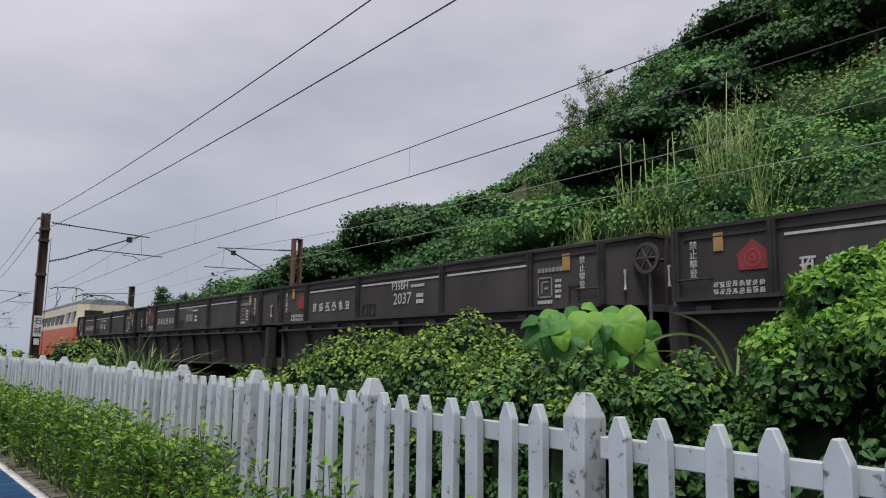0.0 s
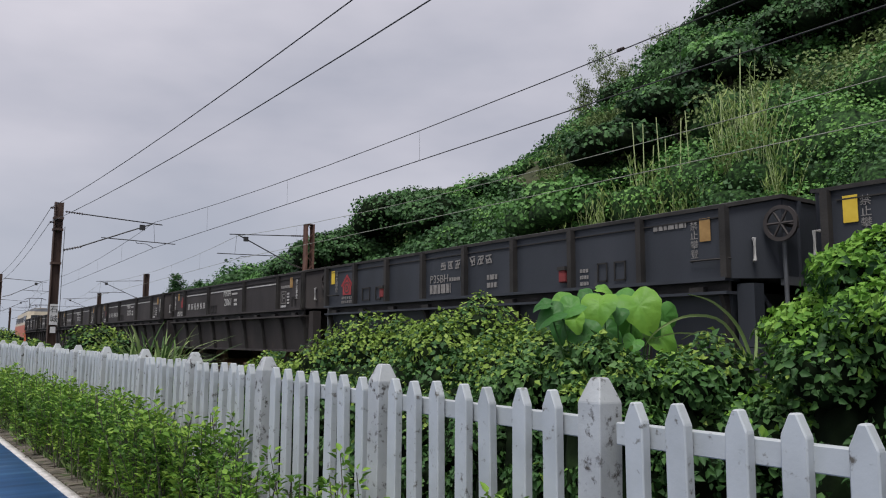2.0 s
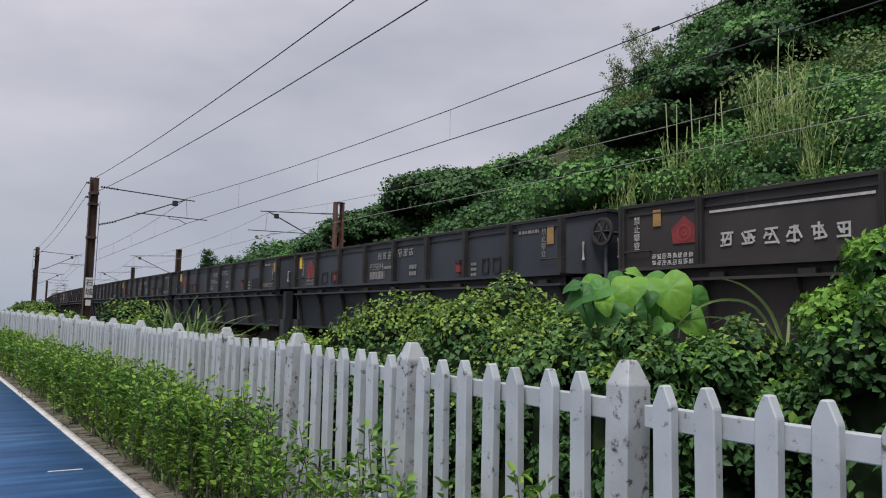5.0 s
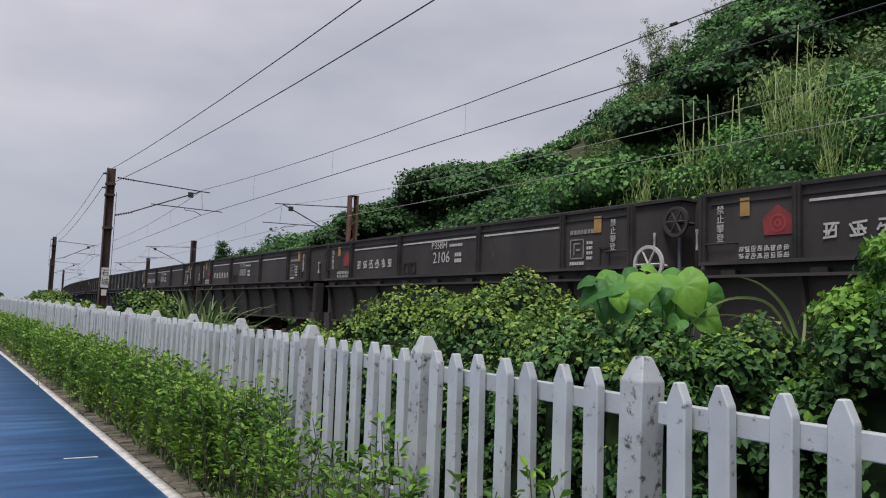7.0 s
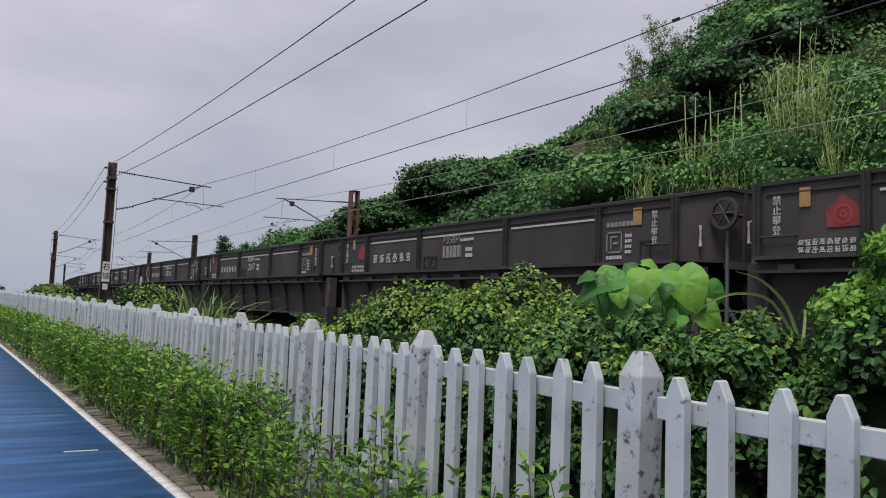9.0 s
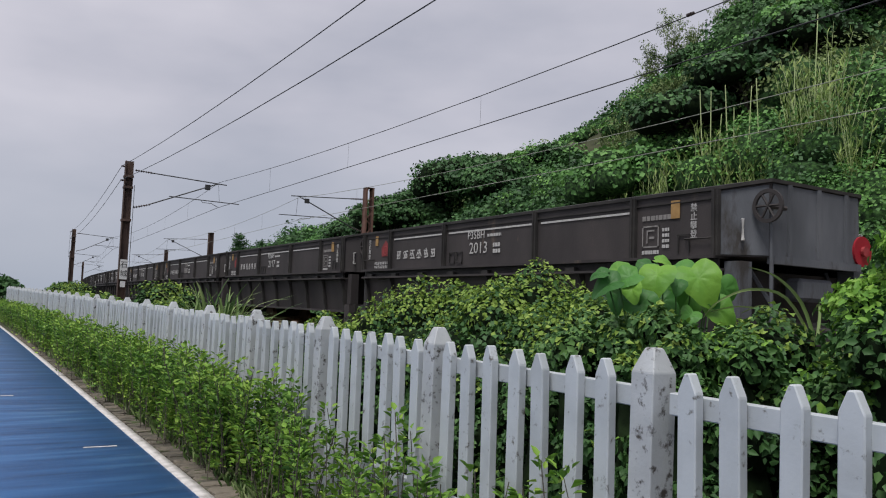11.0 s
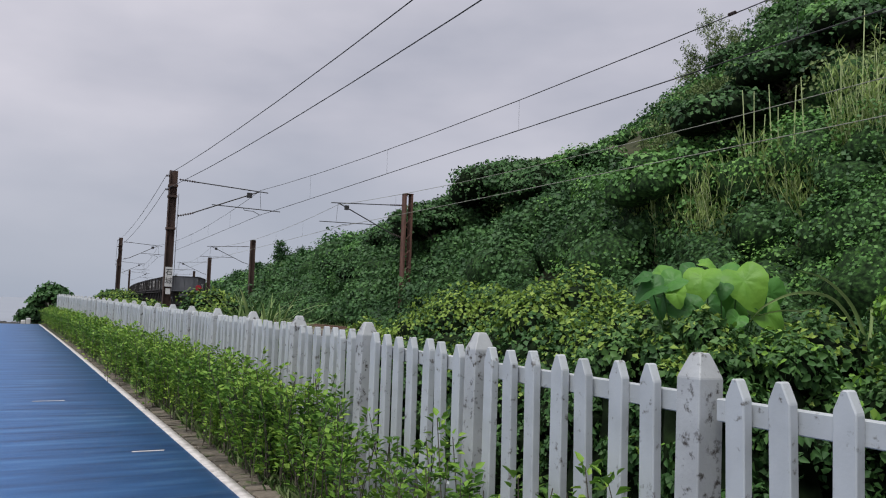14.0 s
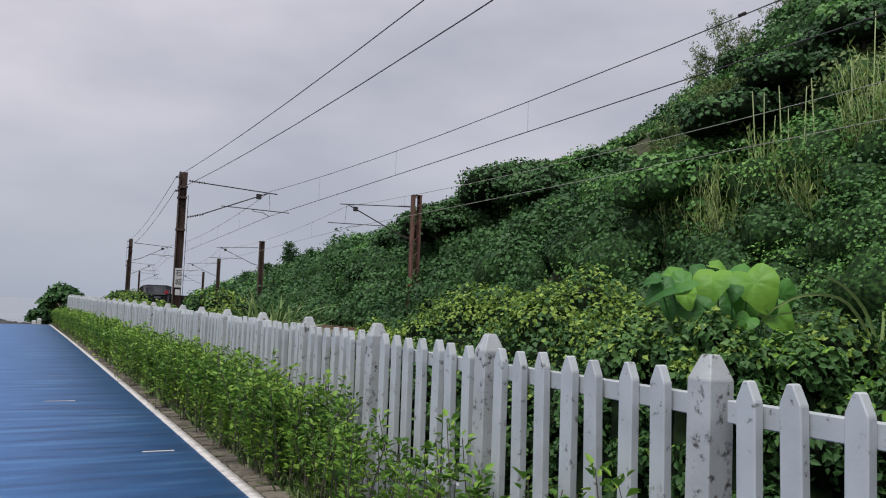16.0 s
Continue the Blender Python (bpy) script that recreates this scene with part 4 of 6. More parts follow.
            mark("load_marking", glyphs(8, 0.072, 0.012, 35), LETTER, LONG - 0.50, SILL + 0.115)
            mark("load_marking", glyphs(8, 0.072, 0.012, 36), LETTER, LONG - 0.50, SILL + 0.03)
            mark("small_marking", bars(1, 0.55, 0.065, 0.05, 38, 0.07), LETTER_DIM, -3.72, SILL + 0.52)
            bm = bmesh.new()
            for q in ((0, 0.30, 0, 0.02), (0, 0.30, 0.28, 0.30), (0, 0.02, 0, 0.30), (0.28, 0.30, 0, 0.30), (0.08, 0.22, 0.22, 0.24), (0.08, 0.10, 0.06, 0.22), (0.13, 0.22, 0.12, 0.15)):
                box(bm, q[0], q[1], q[2], q[3], 0, 0.003)
            mark("inspection_frame", bm, LETTER_DIM, -3.72, SILL + 0.15)
            mark("small_marking", bars(4, 0.12, 0.045, 0.03, 39, 0.05), LETTER, -4.08, SILL + 0.36)
            mark("small_marking", bars(1, 0.30, 0.05, 0.03, 40, 0.05), LETTER, -3.72, SILL + 0.06)
            for y in (1.28, 1.02):
                bm = bmesh.new()
                for q in ((0, 0.20, 0, 0.02), (0, 0.20, 0.20, 0.22), (0, 0.02, 0, 0.22), (0.18, 0.20, 0, 0.22)):
                    box(bm, q[0], q[1], q[2], q[3], 0, 0.012)
                mark("hatch_frame", bm, FRAME, y, SILL + 0.06)
            bm = bmesh.new()
            for q in ((0, 0.02, 0, 0.24), (0, 0.2, 0.22, 0.24), (0.18, 0.2, 0, 0.24)):
                box(bm, q[0], q[1], q[2], q[3], 0, 0.012)
            mark("hatch_frame", bm, FRAME, -4.35, SILL + 0.06)
    return w


def numbered(w, newer, number):
    """Class letters and fleet number on the near flank; some wagons carry them farther back."""
    shift = 0.42 if number in ("2106", "2061", "2020", "2037") else 0.0
    if not newer:
        for bm, y, z in ((bars(2, 0.22, 0.07, 0.04, 36, 0.06), -0.16, 0.33), (bars(1, 0.42, 0.05, 0.05, 37, 0.06), 0.02, 0.52)):
            tagged(part("small_marking", bm, LETTER, w, m=side_pose(y - shift, SILL + z, True, 0.012)), kind="stuff")
    if not number:
        spot = (1.06, 0.09, 0.16) if newer else (0.60, 0.23, 0.22)
        tagged(part("number_marking", bars(1, 0.62, spot[2], 0.03, 51, 0.12), LETTER_DIM, w, m=side_pose(spot[0], SILL + spot[1], True, 0.014)), kind="stuff")
        put("class_letters", letters("P35BH", 0.20), LETTER_DIM, w, m=side_pose(spot[0], SILL + (0.28 if newer else 0.50), True, 0.014))
    elif newer:
        put("class_letters", letters("P35BH", 0.20), LETTER_DIM, w, m=side_pose(1.06, SILL + 0.28, True, 0.014))
        put("fleet_number", letters(number, 0.20), LETTER_DIM, w, m=side_pose(1.06, SILL + 0.09, True, 0.014))
        put("fleet_number", letters("P35BH" + number, 0.165), LETTER_DIM, w, m=side_pose(-LONG + 1.17, SILL + 0.06, True, 0.014))
    else:
        put("class_letters", letters("P35BH", 0.20), LETTER, w, m=side_pose(0.66 - shift, SILL + 0.50, True, 0.014))
        put("fleet_number", letters(number, 0.30), LETTER, w, m=side_pose(0.60 - shift, SILL + 0.23, True, 0.014))


def dusty_end(w):
    """Grey dust over the rear bulkhead and corners of the last wagon."""
    cx = HALF - 0.50
    part("dusty_sheet", boxed(-cx + 0.02, cx - 0.02, -END - 0.016, -END - 0.009, SILL + 0.02, TOP + 0.05), DUST, w, "pale dust on the end sheet")
    for x in (-0.62, 0.0, 0.62):
        part("dusty_rib", boxed(x - 0.03, x + 0.03, -END - 0.052, -END - 0.012, SILL + 0.02, TOP + 0.06), DUST, w)
    for sx in (-1, 1):
        bm = bmesh.new()
        vs = [bm.verts.new((sx * (a + o), -(b + o), z + (0.09 if z > 2 and a < HALF - 0.1 else 0))) for o in (0.004, 0.012) for z in (SILL + 0.02, TOP - 0.06)
              for a, b in ((HALF - 0.02, LONG + 0.016), (cx + 0.02, END - 0.016))]
        for f in ((0, 1, 3, 2), (4, 6, 7, 5), (0, 4, 5, 1), (2, 3, 7, 6), (0, 2, 6, 4), (1, 5, 7, 3)):
            bm.faces.new([vs[k] for k in f])
        part("dusty_corner", bm, DUST, w, "pale dust on the corner sheet")
        part("dusty_post", boxed(sx * 1.22 - 0.11, sx * 1.22 + 0.11, -LONG - 0.25, -LONG - 0.01, 0.98, SILL - 0.06), DUST, w)


def tail_disc(w):
    """The red disc on the last wagon's far corner."""
    bm = bmesh.new()
    disc(bm, (0, 0, 0), "y", 0.21, 0.03, 28)
    d = part("tail_disc", bm, LAMP_RED, w, "round red tail disc", m=pose(1.00, -5.40, SILL + 0.20))
    bm = bmesh.new()
    tube(bm, [(0, -0.02, 0), (0, -0.06, 0)], 0.07, 12)
    part("lens", bm, RED, d)


def locomotive():
    """An orange and cream electric locomotive; its rear cab faces back along the train."""
    loco = tagged(new("electric_locomotive"), "orange electric locomotive with a cream upper band, leading the wagons", "locomotive")
    h, l = 1.42, 7.9
    plan = [(-h, -l + 0.35), (-h + 0.45, -l), (h - 0.45, -l), (h, -l + 0.35), (h, l - 0.35), (h - 0.45, l), (-h + 0.45, l), (-h, l - 0.35)]
    bm = bmesh.new()
    prism(bm, plan, 0.85, 2.25)
    body = part("body", bm, ORANGE, loco)
    bm = bmesh.new()
    prism(bm, plan, 2.25, 3.35, -0.002, -0.16)
    part("upper_body", bm, CREAM, body, "cream upper band")
    bm = bmesh.new()
    prism(bm, [(x * 0.82, y * 0.97) for x, y in plan], 3.35, 3.62, 0.0, -0.25)
    part("roof", bm, DUST, body)
    for e in (-1, 1):
        for x in (-0.62, 0.62):
            part("windscreen", boxed(x - 0.42, x + 0.42, *sorted((e * (l - 0.10), e * (l + 0.015))), 2.45, 3.05), WINDOW, body)
        part("apron", boxed(-1.2, 1.2, *sorted((e * (l - 0.3), e * (l - 0.05))), 0.35, 0.85), FRAME, loco)
        for x in (-0.9, 0.9):
            bm = bmesh.new()
            disc(bm, (x, e * (l + 0.01), 1.35), "y", 0.12, 0.06, 14)
            part("headlight", bm, PLATE, loco)
    for side in (-1, 1):
        for y in (-6.9, 6.9, -5.4, 5.4):
            part("side_window", boxed(*sorted((side * (h - 0.14), side * (h - 0.02))), y - 0.4, y + 0.4, 2.45, 3.0), WINDOW, body)
        for k in range(6):
            y = -3.6 + 1.44 * k
            part("louvre", boxed(*sorted((side * (h - 0.16), side * (h - 0.03))), y - 0.5, y + 0.5, 2.42, 2.95), DUST, body)
    for y in (-4.9, 4.9):
        bogie(loco, y)
    for y in (-4.4, 4.4):
        pan = part("pantograph", boxed(-0.65, 0.65, y - 0.7, y + 0.7, 3.66, 3.72), WIRE, loco)
        bm = bmesh.new()
        up = 5.03 if y > 0 else 4.05
        for x in (-0.55, 0.55):
            tube(bm, [(x, y - 0.6, 3.72), (x * 0.8, y + 0.75, (3.72 + up) / 2), (x, y, up - 0.05)], 0.022, 5)
            tube(bm, [(x, y + 0.6, 3.72), (x * 0.8, y - 0.75, (3.72 + up) / 2), (x, y, up - 0.05)], 0.022, 5)
        tube(bm, [(-0.95, y, up - 0.16), (-0.6, y, up - 0.02), (0.6, y, up - 0.02), (0.95, y, up - 0.16)], 0.03, 5)
        part("collector", bm, WIRE, pan)
    for y in (-1.8, 0.6, 2.0):
        part("roof_box", boxed(-0.5, 0.5, y - 0.5, y + 0.5, 3.60, 3.85, bevel=0.04), CREAM, loco)
    return loco


NEWER = {9, 10, 11, 12, 13}
FLEET = {0: "2013", 1: "2117", 4: "2017", 5: "2023", 6: "2106", 10: "2237", 11: "2219", 12: "2216", 14: "2061", 15: "2020", 16: "2037"}
WAGONS = 19


def goods_train():
    old, fresh = hopper_wagon(False), hopper_wagon(True)
    made = []
    for i in range(WAGONS):
        base = fresh if i in NEWER else old
        first = (i == min(NEWER)) if i in NEWER else (i == 0)
        made.append(base if first else None)
    for i in range(WAGONS):
        if made[i] is None:
            made[i] = copy_thing(fresh if i in NEWER else old, Matrix())
    for i, w in enumerate(made):
        numbered(w, i in NEWER, FLEET.get(i, ""))
    tail_disc(made[0])
    dusty_end(made[0])
    brake_wheel(made[6], -HALF - 0.03, -LONG - 0.32, SILL + 0.02, 0.26, LETTER, "white painted handbrake wheel")
    tagged(made[0], "last brown-black hopper wagon with a round red tail disc")
    return made + [locomotive()]


def rolled(t):
    """How far the rear of the last wagon has come along the track."""
    return -171.74 + 15.67 * t + 0.0425 * t * t


def on_track(s, half):
    """The pose of a vehicle whose middle is at s, on bogies half apart."""
    xa, ya, _ = track_at(s - half)
    xb, yb, _ = track_at(s + half)
    a = math.degrees(math.atan2(xb - xa, yb - ya))
    return pose((xa + xb) / 2, (ya + yb) / 2, RAIL_TOP, 0, 0, -a)


def motions():
    for i, w in enumerate(TRAIN):
        s = WAGON_STEP * (i + 0.5) if i < WAGONS else WAGON_STEP * WAGONS + 8.3
        walk(w, [(0.5 * k, on_track(rolled(0.5 * k) - (0.25 if k == 0 else 0.0) + s, 3.45 if i < WAGONS else 4.9)) for k in range(33)])


# ---- plants ----
def seat_on(u, v):
    """Where the line of sight from the viewing place with slopes u (across) and v (up) meets the land."""
    for y in np.arange(4, 260, 0.25):
        if float(land(u * y, y)) >= 1.45 + v * y:
            return u * y, y, float(land(u * y, y))
    return u * 200, 200, float(land(u * 200, 200))


SKY_U = [0.2, 0.298, 0.376, 0.425, 0.5, 0.541, 0.6, 0.68, 0.73, 0.757, 0.875, 0.99, 1.046, 1.133, 1.275, 1.485, 1.629, 2.5]
SKY_V = [0.02, 0.052, 0.095, 0.119, 0.15, 0.175, 0.225, 0.259, 0.25, 0.255, 0.302, 0.369, 0.42, 0.475, 0.60, 0.76, 0.874, 1.3]


def cap_at(x, y):
    """The height that keeps growth at a place under the skyline fitted to the camera's view."""
    return 1.45 + float(np.interp(x / max(y, 1), SKY_U, SKY_V)) * y


def tree(x, y, height, spread, mat, seed, leaf=0.26, count=2600, label="dark green broad-leaved tree on the slope", lift=0.35, free=False):
    rng = np.random.default_rng(seed)
    z = float(land(x, y)) - 0.2
    if not free:
        height = min(height, cap_at(x - 0.15 * spread, y) - z)
    if height < 1.6:
        return None
    spread = min(spread, height * 0.75)
    ob = tagged(new("tree"), label, "tree", "trees on the hillside")
    ob.matrix_basis = pose(x, y, z)
    bm = bmesh.new()
    lean = rng.uniform(-0.3, 0.3, 2)
    crotch = height * 0.45
    tube(bm, [(0, 0, 0), (lean[0] * 0.5, lean[1] * 0.5, crotch * 0.6), (lean[0], lean[1], crotch)], 0.05 * height ** 0.7, 8, 0.6)
    seeds, mounds = [], []
    n = int(9 + spread * 2)
    for k in range(n):
        a, r = 2.4 * k + rng.uniform(-0.4, 0.4), spread * math.sqrt((k + 0.5) / n) * 0.78
        top = height * (1 - 0.45 * (r / spread) ** 2) * rng.uniform(0.9, 1.02)
        rad = spread * rng.uniform(0.30, 0.44)
        c = (r * math.cos(a), r * math.sin(a), max(rad * 0.5, top - rad * 0.8))
        mid = (c[0] * 0.45 + lean[0] * 0.5, c[1] * 0.45 + lean[1] * 0.5, (crotch + c[2]) * 0.5)
        tube(bm, [(lean[0], lean[1], crotch * 0.9), mid, c], 0.022 * height ** 0.7, 5, 0.4)
        seeds.append(clump(rng, c, (rad * 1.15, rad * 1.15, rad * 0.8), count // n, leaf, low=-0.35, droop=0.6))
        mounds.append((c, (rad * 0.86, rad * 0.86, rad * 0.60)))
    for k in range(int(n * 0.7)):
        a, r, h = rng.uniform(0, 6.28), spread * rng.uniform(0.55, 0.95), height * rng.uniform(lift, 0.7)
        seeds.append(clump(rng, (r * math.cos(a), r * math.sin(a), h), (spread * 0.28, spread * 0.28, spread * 0.22), count // (2 * n), leaf, droop=0.7))
    part("trunk", bm, BARK, ob)
    # Domes inside the crown, coloured as the shade between its leaves.
    cores("shade_core", mounds, ob, SHADE_CORE_GREEN if mat is not LEAF_TREE else SHADE_CORE)
    tagged(foliage("crown", seeds, mat, ob, wide=0.52), kind="stuff")
    return ob


def plume_tree(x, y, top, spread, seed):
    """A thin dark tree of upright, feathery boughs."""
    rng = np.random.default_rng(seed)
    z = float(land(x, y)) - 0.2
    h = top - z
    ob = tagged(new("tree"), "dark airy feathery tree standing behind the railway", "tree", "trees on the hillside")
    ob.matrix_basis = pose(x, y, z)
    bm, seeds = bmesh.new(), []
    tube(bm, [(0, 0, 0), (0.1, 0, h * 0.5), (0, 0.1, h)], 0.11, 6, 0.2)
    for k in range(26):
        q, a = rng.uniform(0.2, 0.98), rng.uniform(0, 6.28)
        reach = spread * (1.15 - q) * rng.uniform(0.6, 1.1) + 0.25
        end = np.array([math.cos(a) * reach, math.sin(a) * reach, h * q + reach * 0.5])
        tube(bm, [(0, 0, h * q), end * np.array([0.6, 0.6, 1]) - np.array([0, 0, reach * 0.3]), end], 0.03, 4, 0.3)
        for w in (0.45, 0.7, 0.95):
            c = np.array([0, 0, h * q]) * (1 - w) + end * w
            n = 22
            seeds.append((c + rng.normal(size=(n, 3)) * np.array([0.22, 0.22, 0.16]), unit(rng.normal(size=(n, 3))) + np.array([0, 0, 0.4]), unit(rng.normal(size=(n, 3))), rng.uniform(0.16, 0.34, n)))
    part("trunk", bm, BARK, ob)
    tagged(foliage("crown", seeds, LEAF_TREE, ob, wide=0.25), kind="stuff")


def hillside():
    """Shrubs and creepers that cover the slope, too many to count."""
    groups = {"creeper_thicket": (LEAF_VINE, [], "green creepers blanketing the hillside scrub", 0.118),
              "dark_thicket": (LEAF_TREE, [], "dark broad-leaved scrub on the hillside", 0.135),
              "green_thicket": (LEAF_MID, [], "fresh green scrub on the hillside", 0.135),
              "olive_thicket": (LEAF_OLIVE, [], "olive and yellowish scrub on the hillside", 0.115)}
    rng = np.random.default_rng(5)
    names = list(groups)
    mounds = []

    def sow(total, y0, y1, size_gain, per, r0, r1, deep=39):
        for _ in range(total):
            y = rng.uniform(y0, y1)
            d = max(0, y - 19.1)
            foot = 9.45 + 0.0018 * y + 0.00131 * d * d / 2 + 7.6
            e = rng.uniform(0.2, deep) if y < 90 else rng.uniform(0.4, 34)
            x = foot + e
            if x > 2.6 * y:
                continue
            z = float(land(x, y))
            r = min(rng.uniform(r0, r1), max(0.3, (cap_at(x, y) - z) * 0.9))
            patch = math.sin(x * 0.21 + 1.3) + math.sin(y * 0.17 - 0.6) + 0.8 * math.sin((x + y) * 0.33) + rng.normal() * 0.5
            if e < 5:
                k = 0 if patch > (-0.5 if y < 15 else 0.3) else 1
            else:
                k = 1 if patch < -1.1 else 0 if patch < 0.5 else 2 if patch < 1.3 else 3
                if x > 33 and 21 < y < 42 and rng.random() < 0.75:
                    k = 1
            if x < 0.66 * y and y < 130 and rng.random() < 0.75:
                k = 1
            if math.sin(x * 0.62 + 0.4) + math.sin(y * 0.55 + x * 0.2) > 1.80:
                continue
            name = names[k]
            away = math.hypot(x, y)
            gain = size_gain if y > 57 else min(1.3, max(0.62, 0.0054 * away / 0.165))
            if k == 1:
                r *= 1.1
            tall = r * rng.uniform(0.65, 1.0)
            # Added solid dome; its dark green stands in for shade under the leaves.
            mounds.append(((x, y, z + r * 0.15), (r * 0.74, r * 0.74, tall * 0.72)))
            groups[name][1].append(clump(rng, (x, y, z + r * 0.15), (r, r, tall), int(per * r * r * (size_gain / gain) ** 1.6), groups[name][3] * gain, low=-0.1))
    sow(1080, 4, 60, 1.15, 132, 0.7, 2.1)
    sow(340, 4, 48, 1.1, 160, 0.7, 1.5, deep=7)
    sow(760, 55, 130, 2.0, 30, 1.2, 2.6)
    sow(420, 125, 240, 3.4, 22, 1.8, 3.4)
    tagged(cores("thicket_shade_core", mounds, mat=SHADE_CORE_GREEN), "solid domes under hillside scrub, gap shade put into their green", "scrub")
    for name, (mat, seeds, label, _) in groups.items():
        tagged(foliage(name, seeds, mat, wide=0.60), label, "scrub", kind="stuff")


def trees():
    spots = [(21.6, 40.5, 5.4, 2.5, LEAF_TREE), (25.2, 37.8, 7.0, 3.3, LEAF_TREE), (28.3, 36.0, 5.6, 2.7, LEAF_MID), (24.0, 33.5, 3.8, 2.2, LEAF_TREE),
             (38, 31, 5.6, 3.0, LEAF_TREE), (42, 29.5, 6.4, 3.4, LEAF_TREE), (41, 24.5, 6.0, 3.2, LEAF_TREE), (46, 27, 6.5, 3.3, LEAF_TREE), (35.5, 25.5, 4.2, 2.4, LEAF_MID),
             (47, 34, 5.0, 2.8, LEAF_TREE), (44, 19.5, 6.0, 3.2, LEAF_TREE), (50, 23, 6.5, 3.4, LEAF_TREE), (38, 18, 5.0, 2.8, LEAF_MID), (49, 15, 6.5, 3.4, LEAF_TREE), (33, 14, 4.2, 2.4, LEAF_TREE),
             (31, 20.5, 3.6, 2.0, LEAF_MID), (48, 47, 3.4, 2.0, LEAF_TREE), (50, 56, 3.0, 2.0, LEAF_TREE), (50, 68, 3.0, 2.2, LEAF_TREE), (49, 82, 3.2, 2.3, LEAF_TREE), (48, 60, 3.0, 2.0, LEAF_MID),
             (47, 95, 3.6, 2.6, LEAF_TREE), (46, 112, 4.0, 2.8, LEAF_TREE), (44, 128, 4.0, 3.0, LEAF_TREE)]
    for i, (x, y, h, r, mat) in enumerate(spots):
        tree(x, y, h, r, mat, 100 + i, leaf=0.19 if y < 60 else 0.30, count=3600 if y < 60 else 1500,
             label="dark green broad-leaved tree on the slope" if mat is LEAF_TREE else "fresh green broad-leaved tree on the slope")
    pick = random.Random(77)
    for i in range(34):
        y = pick.uniform(13, 58)
        d = max(0, y - 19.1)
        x = 17.05 + 0.00131 * d * d / 2 + pick.uniform(3, 30)
        mat = pick.choice((LEAF_TREE, LEAF_MID, LEAF_VINE, LEAF_TREE))
        if x > 2.6 * y:
            continue
        tree(x, y, pick.uniform(2.4, 4.4), pick.uniform(1.5, 2.6), mat, 220 + i, leaf=0.17, count=2100,
             label="bushy tree overgrown with creepers on the slope" if mat is LEAF_VINE else "small bushy tree on the slope", lift=0.1)
    for i, (u, v, r) in enumerate(((0.307, 0.080, 1.5), (0.341, 0.074, 1.9), (0.322, 0.062, 1.6), (0.288, 0.052, 1.5), (0.362, 0.066, 2.2), (0.272, 0.040, 1.3))):
        plume_tree(u * 96, 96 + 1.5 * i, 1.45 + v * 96, r, 160 + i)
    for i, (x, y, h, r) in enumerate(((2.5, 60, 4.7, 1.4), (1.4, 62, 4.2, 1.1), (6.1, 57, 3.4, 1.5), (7.6, 66, 3.0, 1.7))):
        tree(x, y, h, r, LEAF_TREE, 180 + i, leaf=0.24, count=1400, label="low dark green tree beyond the path's crest", lift=0.15, free=True)


